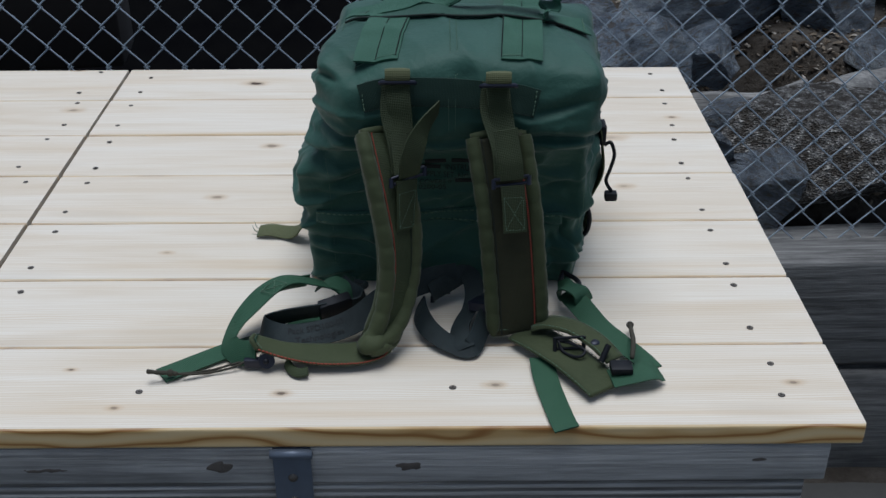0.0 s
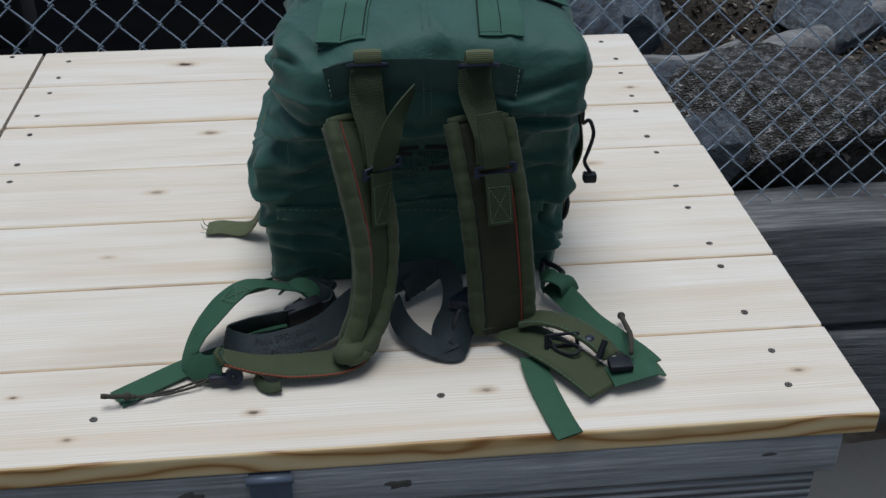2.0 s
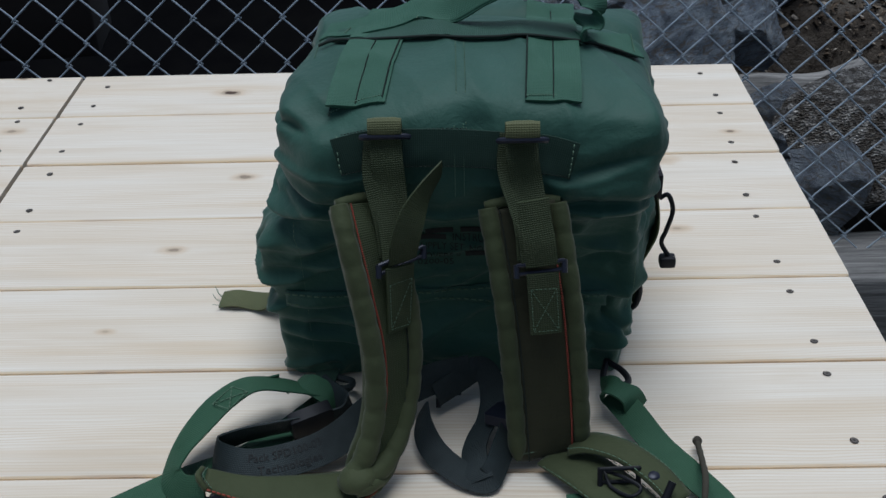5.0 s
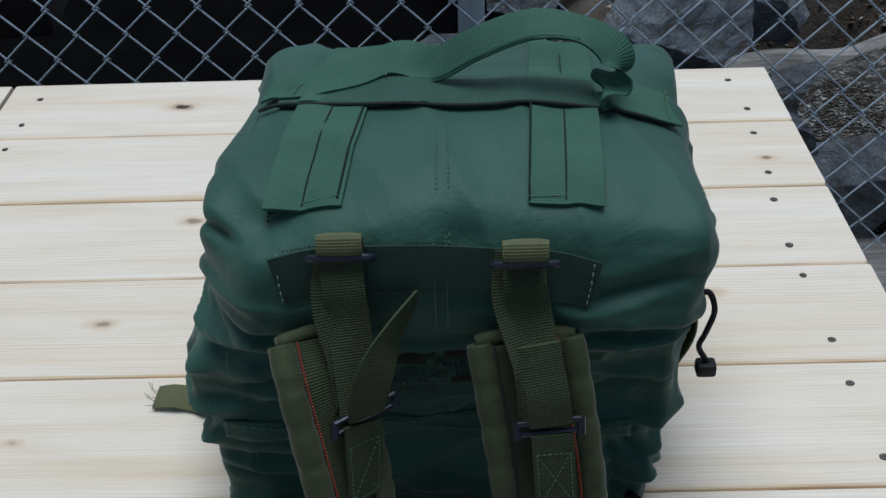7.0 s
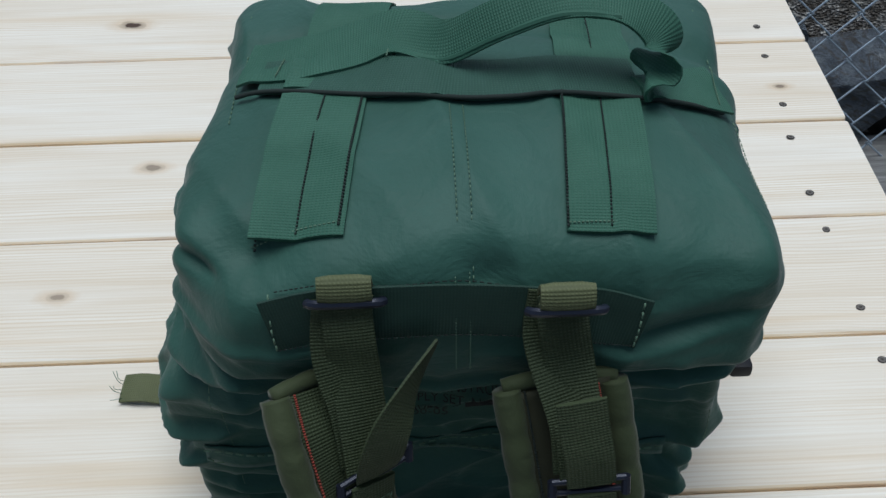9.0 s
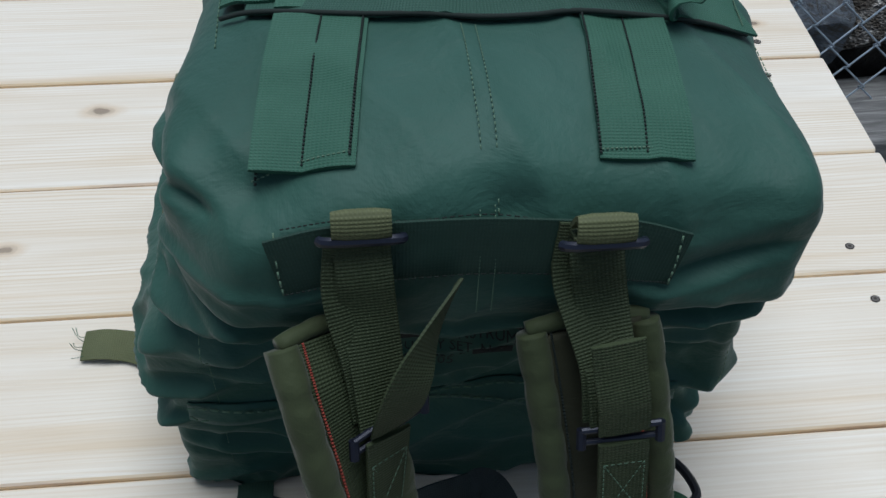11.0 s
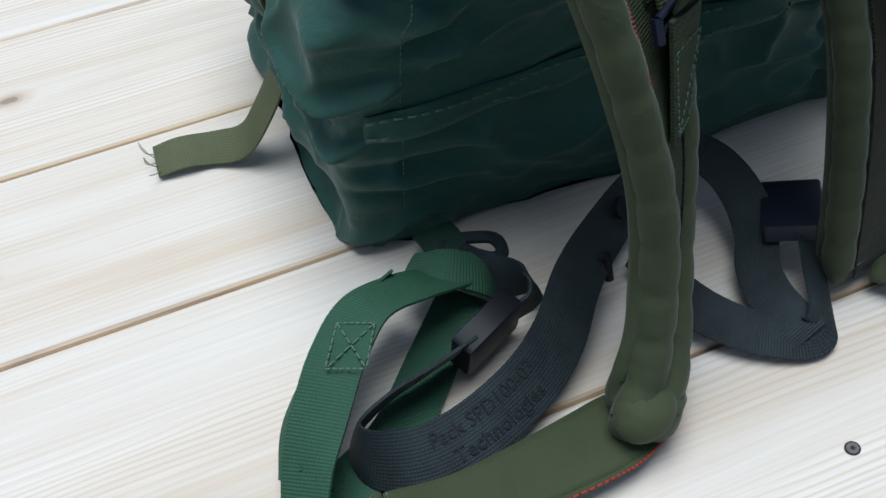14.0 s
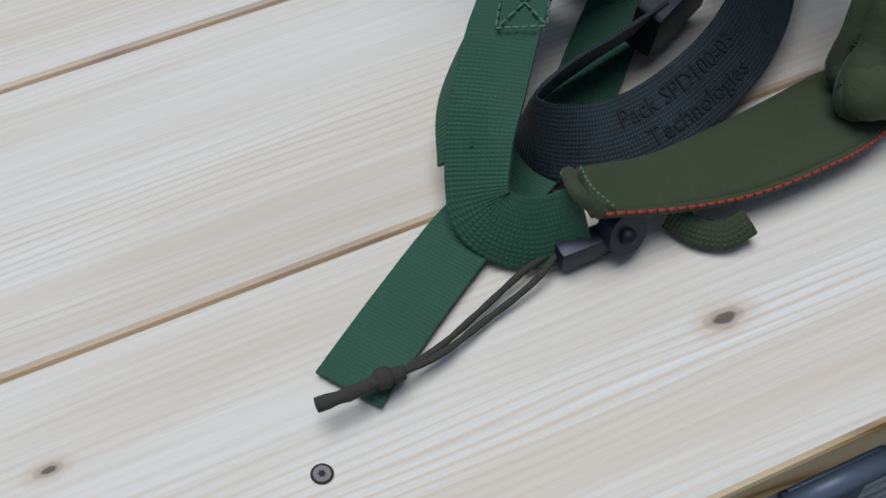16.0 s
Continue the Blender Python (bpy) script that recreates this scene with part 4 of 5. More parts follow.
bmesh.ops.translate(bm, vec=(-0.0725, 0.092, 0.0145), verts=bm.verts[:])
pp("rivet", bm, BLACKPLASTIC)
pp("small_toggle", band_bm([(-0.052, 0.098, 0.008, 0.2, 0.3, 1), (-0.046, 0.089, 0.006, 0.3, 0.8, 0.6), (-0.038, 0.083, 0.006, 0.2, 0.9, 0.5), (-0.028, 0.083, 0.008, 0, 0.9, 0.3)], 0.01, 0.005), WEBOLIVE, "small folded olive webbing toggle")

# left green strap: from the corner ring round a loop to the buckle, and its long flat end
pp("anchor_tab", band_bm([(0.0, 0.262, 0.012, 1, 0, 0.1), (0.0, 0.248, 0.018, 1, 0, 0.1), (-0.002, 0.232, 0.022, 1, -0.1, 0), (-0.002, 0.22, 0.022, 1, -0.1, 0)], 0.022, 0.003), WEBDARK)
pp("strap_knot", band_bm([(0.016, 0.212, 0.014, 0, 0.4, 1), (0.006, 0.209, 0.028, 0.2, 1, 0.4), (-0.01, 0.215, 0.035, 0.3, 1, 0.1), (-0.022, 0.224, 0.029, 0.4, 1, -0.1), (-0.026, 0.232, 0.02, 0.3, 0.9, -0.3)], 0.022, 0.003), WEBGREEN, "green strap folded over the corner ring")
st = pp("side_strap", band_bm([(-0.004, 0.216, 0.026, 0.5, -0.8, 0.2), (-0.032, 0.207, 0.041, 0.5, -0.8, 0.1), (-0.058, 0.196, 0.051, 0.65, -0.7, 0.1), (-0.078, 0.177, 0.05, 0.85, -0.4, 0.1), (-0.095, 0.156, 0.042, 0.95, -0.1, 0.3), (-0.109, 0.137, 0.031, 0.75, 0.2, 0.6),
     (-0.115, 0.121, 0.0195, 0.4, 0.45, 0.8), (-0.104, 0.1075, 0.0155, 0.1, 0.5, 0.85), (-0.084, 0.1015, 0.019, -0.1, 0.5, 0.85)], 0.027, 0.0025, 10), WEBGREEN, "looped green webbing side strap")
for p0, p1 in (((-0.073, 0.192, 0.0525), (-0.086, 0.171, 0.0515)), ((-0.058, 0.183, 0.0545), (-0.07, 0.162, 0.0535)), ((-0.073, 0.192, 0.0525), (-0.058, 0.183, 0.0545)), ((-0.086, 0.171, 0.0515), (-0.07, 0.162, 0.0535)), ((-0.073, 0.192, 0.0525), (-0.07, 0.162, 0.0535)), ((-0.058, 0.183, 0.0545), (-0.086, 0.171, 0.0515))):
    sub("stitching", stitch_bm([p0, p1], 0.003, 0.0005, 0.75, 6), PALETHREAD, st)
pp("outer_fold", band_bm([(-0.04, 0.222, 0.034, 0.2, -0.4, 0.9), (-0.07, 0.204, 0.037, 0.4, -0.3, 0.9), (-0.101, 0.172, 0.033, 0.6, -0.1, 0.8), (-0.115, 0.144, 0.024, 0.6, 0.1, 0.8)], 0.022, 0.0025), WEBGREEN)
pp("strap_end", band_bm([(-0.002, 0.214, 0.012, 0.8, -0.5, 0), (-0.03, 0.188, 0.006, 0.8, -0.6, 0), (-0.06, 0.158, 0.005, 0.75, -0.65, 0), (-0.09, 0.14, 0.006, 0.6, -0.8, 0), (-0.12, 0.125, 0.005, 0.55, -0.85, 0), (-0.15, 0.106, 0.0035, 0.55, -0.85, 0), (-0.182, 0.0835, 0.003, 0.5, -0.75, 0)], 0.0265, 0.0024), WEBGREEN, "flat cut end of green webbing")
# cord with a knot
for off in (0.0, 0.006):
    pp("cord", tube_bm([(-0.093, 0.101, 0.01), (-0.108, 0.1 - off, 0.006), (-0.13, 0.092 - off * 0.7, 0.004), (-0.15, 0.083 - off * 0.4, 0.007), (-0.17, 0.0785, 0.009)], 0.0013, 8, 6, 0.15, 0.003), CORD)
pp("cord_end", tube_bm([(-0.163, 0.078, 0.0095), (-0.171, 0.0785, 0.0105), (-0.18, 0.077, 0.012), (-0.194, 0.0765, 0.014)], 0.0025, 8, 4, 0.2, 0.006), CORD, "knotted brown cord end")
bm = bmesh.new()
bmesh.ops.create_uvsphere(bm, u_segments=12, v_segments=8, radius=0.004)
bmesh.ops.translate(bm, vec=(-0.1705, 0.0785, 0.0105), verts=bm.verts[:])
pp("cord_knot", bm, CORD)

# slate-grey waist belt: the printed loop, its folded side, the buckle covers, and the part between the pads
belt = pp("waist_belt", band_bm([(0.13, 0.232, 0.034, -0.3, 0.2, 1), (0.1, 0.222, 0.034, -0.35, 0.3, 1), (0.068, 0.202, 0.033, -0.5, 0.4, 0.9), (0.045, 0.184, 0.03, -0.6, 0.5, 0.7), (0.024, 0.162, 0.024, -0.6, 0.6, 0.6), (0.0, 0.146, 0.02, -0.45, 0.75, 0.55),
      (-0.033, 0.1335, 0.019, -0.2, 0.85, 0.55), (-0.06, 0.131, 0.019, 0.1, 0.8, 0.6), (-0.08, 0.14, 0.02, 0.3, 0.3, 0.9), (-0.082, 0.154, 0.02, 0.2, -0.2, 1), (-0.064, 0.164, 0.022, 0.2, -0.4, 1), (-0.042, 0.169, 0.024, 0.2, -0.5, 1), (-0.016, 0.176, 0.024, 0.2, -0.5, 1)], 0.0285, 0.0026, 10), WEBGREY, "slate-grey printed webbing waist belt")
pp("belt_return", band_bm([(0.0, 0.182, 0.024, 0.1, -0.3, 1), (0.018, 0.186, 0.024, 0.1, -0.2, 1), (0.027, 0.197, 0.024, -0.5, 0.2, 1), (0.016, 0.207, 0.024, -0.2, 0.6, 0.9), (0.004, 0.216, 0.026, 0, 0.6, 0.8), (-0.004, 0.222, 0.03, 0, 0.5, 0.9)], 0.022, 0.003), WEBGREY)
cov = bmesh.new()
bmesh.ops.create_cube(cov, size=1)
bmesh.ops.bevel(cov, geom=cov.edges[:], offset=0.06, segments=1, affect="EDGES")
bmesh.ops.transform(cov, matrix=pose(-0.006, 0.179, 0.024, 12, -6, 24) @ Matrix.Diagonal((0.037, 0.013, 0.027, 1)), verts=cov.verts[:])
pp("belt_buckle", cov, BLACKPLASTIC, "black plastic belt buckle")
cov = bmesh.new()
bmesh.ops.create_cube(cov, size=1)
bmesh.ops.bevel(cov, geom=cov.edges[:], offset=0.05, segments=1, affect="EDGES")
bmesh.ops.transform(cov, matrix=pose(0.164, 0.178, 0.031, -10, -10, -32) @ Matrix.Diagonal((0.03, 0.04, 0.01, 1)), verts=cov.verts[:])
pp("belt_buckle", cov, BLUEBLACK, "blue-black plastic belt buckle")
pp("belt_slider", buckle_bm(0.05, 0.066, 0.192, 0.012, 0.006, 0.012), BLACKPLASTIC)
bm = bmesh.new()
bmesh.ops.create_cone(bm, cap_ends=True, segments=18, radius1=0.006, radius2=0.006, depth=0.003)
bmesh.ops.transform(bm, matrix=pose(0.083, 0.2085, 0.041, 58, 0, 32), verts=bm.verts[:])
pp("grommet", bm, BLACKPLASTIC, "black grommet")
pp("belt_loop", band_bm([(0.1, 0.212, 0.022, -0.3, 0.2, 1), (0.122, 0.227, 0.028, -0.2, 0.4, 1), (0.138, 0.235, 0.034, 0.6, 0.5, 0.5), (0.147, 0.222, 0.034, 0.95, 0.1, 0.3), (0.149, 0.2, 0.03, 0.9, 0.1, 0.4), (0.144, 0.178, 0.024, 0.85, -0.1, 0.5), (0.136, 0.163, 0.018, 0.85, -0.3, 0.4), (0.132, 0.146, 0.016, 0.9, -0.1, 0.35), (0.134, 0.128, 0.014, 0.95, 0.1, 0.3), (0.137, 0.119, 0.01, 0.95, 0.1, 0.3)], 0.022, 0.0026), WEBGREY)
pp("belt_loop", band_bm([(0.088, 0.2, 0.016, 0.5, -0.1, 1), (0.089, 0.178, 0.016, 0.7, 0.2, 0.8), (0.096, 0.155, 0.015, 0.75, 0.5, 0.5), (0.108, 0.138, 0.013, 0.6, 0.75, 0.35), (0.124, 0.126, 0.01, 0.5, 0.85, 0.3), (0.139, 0.12, 0.009, 0.3, 0.8, 0.5), (0.147, 0.124, 0.013, -0.3, 0.6, 0.8), (0.155, 0.142, 0.02, -0.4, 0.6, 0.8), (0.165, 0.168, 0.03, -0.3, 0.6, 0.8)], 0.022, 0.0026), WEBGREY)
pp("belt_zip", buckle_bm(0.102, 0.12, 0.212, 0.012, 0.004, 0.005, 0.012), BLACKPLASTIC)


def belt_text(text, t0, size, lift):
    """Lettering that follows the printed side of the belt."""
    cu = bpy.data.curves.new("print", "FONT")
    cu.body, cu.size = text, size
    cu.resolution_u = 2
    tmp = new("print", cu)
    bpy.context.view_layer.update()
    me = bpy.data.meshes.new_from_object(tmp.evaluated_get(bpy.context.evaluated_depsgraph_get()))
    bpy.data.objects.remove(tmp)
    rows = [(-0.08, 0.14, 0.02, 0.3, 0.3, 0.9), (-0.06, 0.131, 0.019, 0.1, 0.8, 0.6), (-0.033, 0.1335, 0.019, -0.2, 0.85, 0.55), (0.0, 0.146, 0.02, -0.45, 0.75, 0.55), (0.024, 0.162, 0.024, -0.6, 0.6, 0.6)]
    s = [np.array(q) for q in spline(rows, 30)]
    L = [0.0]
    for a, b in zip(s, s[1:]):
        L.append(L[-1] + float(np.linalg.norm(b[:3] - a[:3])))
    bm = bmesh.new()
    bm.from_mesh(me)
    for v in bm.verts:
        d = t0 + v.co.x
        i = min(len(s) - 2, max(0, int(np.searchsorted(L, d)) - 1))
        f = (d - L[i]) / (L[i + 1] - L[i])
        q = s[i] + (s[i + 1] - s[i]) * f
        w = Vector(q[3:6]).normalized()
        t = Vector(s[i + 1][:3] - s[i][:3]).normalized()
        w = (w - t * w.dot(t)).normalized()
        v.co = Vector(q[:3]) + w * (lift + v.co.y) + t.cross(w) * 0.0019
    return bm


sub("printed_line", belt_text("Pack SPD100-03", 0.028, 0.0098, 0.0025), INK, belt, "black printed line").matrix_parent_inverse = Matrix.Identity(4)
sub("printed_line", belt_text("Technologies", 0.036, 0.0098, -0.0085), INK, belt, "black printed line").matrix_parent_inverse = Matrix.Identity(4)

# right tail, its hardware and the green strap round it
rt = pp("strap_tail", band_bm([(0.2, 0.15, 0.012, 1, 0.35, 0.05), (0.222, 0.125, 0.014, 0.8, 0.65, 0.05), (0.246, 0.096, 0.014, 0.75, 0.7, 0.05), (0.266, 0.067, 0.012, 0.7, 0.7, 0.05), (0.279, 0.047, 0.009, 0.75, 0.65, 0)], 0.043, 0.004, cross=6), PADCLOTH, "flat olive tail of the shoulder strap")
pp("fold_over", band_bm([(0.212, 0.148, 0.02, 0.5, 0.9, 0.1), (0.23, 0.142, 0.028, 0.5, 0.9, 0.1), (0.254, 0.127, 0.031, 0.6, 0.8, 0.1), (0.276, 0.105, 0.028, 0.7, 0.7, 0.1), (0.292, 0.084, 0.02, 0.7, 0.7, 0)], 0.024, 0.0035), PADCLOTH)
sub("stitching", stitch_bm([(0.168, 0.138, 0.0195), (0.19, 0.1445, 0.019), (0.215, 0.156, 0.0185)], 0.0035, 0.0005, 0.75, 6), PALETHREAD, rt)
for dx, dy in ((0.0075, 0.0085), (-0.0075, -0.0085)):
    sub("stitching", stitch_bm([(x + dx, y + dy, z + 0.0024) for x, y, z in ((0.216, 0.147, 0.023), (0.23, 0.142, 0.028), (0.254, 0.127, 0.031), (0.276, 0.105, 0.028), (0.288, 0.09, 0.0225))], 0.0038, 0.00045, 0.7, 6), PALETHREAD, rt)
    sub("stitching", stitch_bm([(x + 2.1 * dx, y + 1.9 * dy, z + 0.0026) for x, y, z in ((0.204, 0.145, 0.0125), (0.222, 0.125, 0.014), (0.246, 0.096, 0.014), (0.266, 0.067, 0.012), (0.277, 0.05, 0.0095))], 0.0038, 0.00045, 0.7, 6), PALETHREAD, rt)
bm = bmesh.new()
bmesh.ops.create_uvsphere(bm, u_segments=14, v_segments=8, radius=0.0065)
bmesh.ops.transform(bm, matrix=Matrix.Translation((0.273, 0.104, 0.0275)) @ Matrix.Diagonal((1, 1, 0.45, 1)), verts=bm.verts[:])
pp("snap_stud", bm, BLUEBLACK, "blue-black snap stud")
pp("wire_buckle", buckle_bm(0.232, 0.262, 0.108, 0.017, 0.003, 0.012), BLACKPLASTIC)
pp("wire_buckle", tube_bm([(0.236, 0.116, 0.022), (0.25, 0.104, 0.026), (0.262, 0.094, 0.024), (0.254, 0.09, 0.019), (0.24, 0.102, 0.018), (0.236, 0.116, 0.022)], 0.0016, 8, 5), BLACKPLASTIC)
pp("cam_buckle", box_bm(0.285, 0.308, 0.06, 0.078, 0.017, 0.025, 0.003), BLACKPLASTIC, "black cam buckle")
pp("cam_pin", tube_bm([(0.277, 0.078, 0.022), (0.285, 0.088, 0.036)], 0.0032, 10, 1), BLACKPLASTIC)
pp("side_strap", band_bm([(0.255, 0.21, 0.024, 0.6, 0.6, 0.4), (0.268, 0.187, 0.02, 0.8, 0.4, 0.5), (0.285, 0.155, 0.014, 0.85, 0.5, 0.2), (0.305, 0.125, 0.012, 0.85, 0.5, 0.1), (0.322, 0.097, 0.012, 0.9, 0.4, 0), (0.33, 0.078, 0.012, 0.9, 0.1, 0)], 0.025, 0.0025), WEBGREEN, "green webbing side strap")
pp("strap_fold", band_bm([(0.337, 0.078, 0.01, 0.15, 1, 0), (0.326, 0.069, 0.016, 0, 1, 0), (0.308, 0.064, 0.016, 0, 1, 0.1), (0.285, 0.06, 0.013, 0, 1, 0.1)], 0.027, 0.0025), WEBGREEN)
pp("strap_knot", band_bm([(0.248, 0.222, 0.016, 0, 0.4, 1), (0.252, 0.206, 0.034, 0.6, 0.8, 0), (0.266, 0.196, 0.033, 0.8, 0.6, -0.2), (0.275, 0.196, 0.016, 0.8, 0.4, -0.5)], 0.024, 0.003), WEBGREEN)
pp("corner_ring", tube_bm([(0.256, 0.262, 0.018), (0.268, 0.245, 0.02), (0.27, 0.222, 0.026), (0.257, 0.215, 0.026), (0.25, 0.235, 0.018), (0.256, 0.262, 0.018)], 0.003, 8, 5), BLACKPLASTIC)
pp("corner_ring", tube_bm([(0.006, 0.248, 0.016), (0.024, 0.236, 0.02), (0.02, 0.218, 0.026), (0.002, 0.222, 0.028), (-0.004, 0.238, 0.02), (0.006, 0.248, 0.016)], 0.0035, 8, 5), WEBGREY)
pp("strap_end", band_bm([(0.218, 0.105, 0.007, 1, 0.2, 0), (0.22, 0.07, 0.005, 1, 0.12, 0), (0.226, 0.03, 0.004, 1, 0.12, 0), (0.231, 0.002, 0.004, 1, 0.12, 0), (0.234, -0.007, 0.0025, 1, 0.15, 0)], 0.0262, 0.0024), WEBGREEN, "flat cut end of green webbing over the board edge")
pp("cord", tube_bm([(0.308, 0.075, 0.028), (0.312, 0.095, 0.034), (0.316, 0.125, 0.024), (0.32, 0.158, 0.012)], 0.0026, 8, 5, 0.15, 0.005), CORD, "brown cord")
bm = bmesh.new()
bmesh.ops.create_uvsphere(bm, u_segments=12, v_segments=8, radius=0.0042)
bmesh.ops.translate(bm, vec=(0.3205, 0.161, 0.011), verts=bm.verts[:])
pp("cord_knot", bm, CORD)

# left side: buckle strap down the flank and its loose end on the boards
pp("side_webbing", band_bm([(*on_left(0.37, z, 0.003), 0, 1, 0) for z in (0.24, 0.21, 0.18, 0.15, 0.12, 0.09, 0.06)] + [(-0.06, 0.37, 0.03, 0, 1, 0), (-0.072, 0.376, 0.012, 0.2, 1, 0.2), (-0.088, 0.385, 0.006, 0.2, 1, 0.2), (-0.106, 0.387, 0.008, 0, 1, 0.15), (-0.122, 0.389, 0.005, 0, 1, 0.1)], 0.024, 0.0024), WEBTAN, "light olive side strap with loose end")
bx = on_left(0.37, 0.165, 0.006)
pp("side_buckle", box_bm(bx.x - 0.005, bx.x + 0.005, 0.353, 0.387, 0.14, 0.185, 0.003), BLACKPLASTIC)
for k in range(5):
    pp("frayed_thread", tube_bm([(-0.121, 0.38 + 0.004 * k, 0.005), (-0.125 - 0.001 * (k % 3), 0.377 + 0.005 * k, 0.007 + 0.004 * (k % 2)), (-0.128, 0.375 + 0.007 * k, 0.009 + 0.008 * (k % 2))], 0.0003, 4, 3), PALETHREAD)
# right side: webbing with hooks
pp("side_webbing", band_bm([(*on_right(0.33, z, 0.003), 0, 1, 0) for z in (0.24, 0.2, 0.16, 0.12, 0.08, 0.04)], 0.024, 0.0024), WEBTAN)
hx = on_right(0.325, 0.13, 0.003).x
hx_high, hx_low = on_right(0.33, 0.17, 0.004).x, on_right(0.32, 0.06, 0.002).x
pp("snap_hook", tube_bm([(hx, 0.322, 0.155), (hx + 0.006, 0.318, 0.16), (hx + 0.011, 0.316, 0.145), (hx + 0.007, 0.316, 0.125), (hx + 0.004, 0.318, 0.11), (hx + 0.011, 0.316, 0.097)], 0.0022, 8, 5), BLACKPLASTIC, "black metal snap hook")
pp("hook_block", box_bm(hx + 0.003, hx + 0.018, 0.31, 0.322, 0.086, 0.097, 0.003), BLACKPLASTIC)
pp("side_buckle", box_bm(hx_high - 0.003, hx_high + 0.004, 0.318, 0.342, 0.155, 0.18, 0.0025), BLACKPLASTIC)
pp("lower_loop", tube_bm([(hx_low - 0.002, 0.322, 0.085), (hx_low + 0.007, 0.316, 0.066), (hx_low + 0.006, 0.316, 0.045), (hx_low - 0.003, 0.32, 0.03), (hx_low - 0.014, 0.322, 0.012)], 0.003, 8, 5), BLACKPLASTIC)


# ---- shore behind the box ----
def shore_z(x, y):
    """Height of the ground: under the box, the bank at the right, the dark gully at the left."""
    behind = smooth01(y, 1.3, 1.38)
    gully = smooth01(x, 0.42 + 0.12 * math.sin(y * 3), -0.05)
    bank = -0.52 + 0.10 * max(0.0, y - 1.3) + 0.03 * noise.noise((x * 3, y * 3, 1)) + 0.012 * noise.noise((x * 14, y * 14, 2))
    bank += 0.07 * math.exp(-((x - 1.2) / 0.36) ** 2 - ((y - 1.55) / 0.24) ** 2) * (1 + 0.25 * noise.noise((x * 9, y * 9, 3)))
    far = smooth01(y, 4.5, 12)
    bank -= 0.3 * math.exp(-((x - 1.03) / 0.1) ** 2 - ((y - 2.1) / 0.09) ** 2)
    z = bank * (1 - gully) + gully * (-1.9 + 1.4 * far)
    near = -1.08 + 0.01 * noise.noise((x * 8, y * 8, 0))
    return near * (1 - behind) + z * behind


bm = bmesh.new()
xs = [-60, -20, -8, -4, -3] + [-2.4 + 0.06 * k for k in range(90)] + [3.4, 4.5, 7, 20, 60]
ys = [-60, -20, -6, -2, -1] + [-0.6 + 0.2 * k for k in range(8)] + [1.05 + 0.05 * k for k in range(70)] + [4.9, 5.6, 7, 9, 12, 20, 60]
gv = [[bm.verts.new((x, y, shore_z(x, y))) for x in xs] for y in ys]
for j in range(len(ys) - 1):
    for i in range(len(xs) - 1):
        f = bm.faces.new((gv[j][i], gv[j][i + 1], gv[j + 1][i + 1], gv[j + 1][i]))
        m = f.calc_center_median()
        # faces in the gully get the near-black that paints in its shade
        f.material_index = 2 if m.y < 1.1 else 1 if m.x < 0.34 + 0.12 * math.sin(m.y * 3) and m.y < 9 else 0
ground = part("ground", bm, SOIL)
ground.data.materials.append(GULLY_SHADE)
ground.data.materials.append(GRAVEL)
tagged(ground, "grey gravel and dark shore soil beside a gully coloured black for deep shade", "ground", kind="structure")


def boulder(seed, size, loc, rot=0.0, mat=None, label="blue-grey angular shore boulder with brown stains"):
    rng = random.Random(seed)
    bm = bmesh.new()
    bmesh.ops.create_icosphere(bm, subdivisions=5, radius=1)
    planes = []
    for _ in range(13):
        d = Vector((rng.gauss(0, 1), rng.gauss(0, 1), rng.gauss(0, 0.9))).normalized()
        planes.append((d, rng.uniform(0.42, 0.8)))
    for v in bm.verts:
        for d, h in planes:
            o = v.co.dot(d) - h
            if o > 0:
                v.co -= d * o
        v.co *= 1.35
        v.co += v.co.normalized() * (0.05 * noise.noise(v.co * 2.2 + Vector((seed, 0, 0))) + 0.04 * noise.noise(v.co * 6 + Vector((0, seed, 0))) + 0.02 * noise.noise(v.co * 17))
    ob = part("boulder", bm, mat or ROCK)
    ob.data.set_sharp_from_angle(angle=radians(22))
    ob.matrix_world = pose(*loc, rng.uniform(-14, 14), rng.uniform(-14, 14), rot) @ Matrix.Diagonal((size[0], size[1], size[2], 1))
    return tagged(ob, label, "boulder", group="boulders on the bank")


BIG = [(1, (0.33, 0.16, 0.17), (0.97, 2.42, -0.36), 36), (2, (0.2, 0.14, 0.14), (0.6, 1.98, -0.42), 50), (3, (0.17, 0.15, 0.15), (0.62, 1.5, -0.47), 10), (4, (0.15, 0.11, 0.13), (0.78, 1.42, -0.48), -30),
       (5, (0.17, 0.14, 0.15), (1.28, 2.5, -0.36), 70), (6, (0.26, 0.2, 0.2), (0.5, 2.62, -0.5), 15), (7, (0.4, 0.3, 0.25), (0.9, 3.2, -0.3), -20), (8, (0.22, 0.2, 0.2), (0.3, 2.3, -0.75), 40),
       (9, (0.28, 0.2, 0.2), (0.12, 2.75, -0.9), 5), (10, (0.3, 0.22, 0.24), (0.42, 3.4, -0.5), 33), (11, (0.2, 0.16, 0.16), (0.4, 1.9, -0.7), 80), (12, (0.12, 0.1, 0.1), (0.52, 1.33, -0.5), 20),
       (13, (0.3, 0.2, 0.2), (1.7, 3.2, -0.15), 20), (14, (0.2, 0.14, 0.12), (1.62, 2.62, -0.32), -40), (15, (0.1, 0.09, 0.09), (0.86, 1.66, -0.47), 15), (16, (0.16, 0.1, 0.11), (0.8, 2.06, -0.43), 20)]
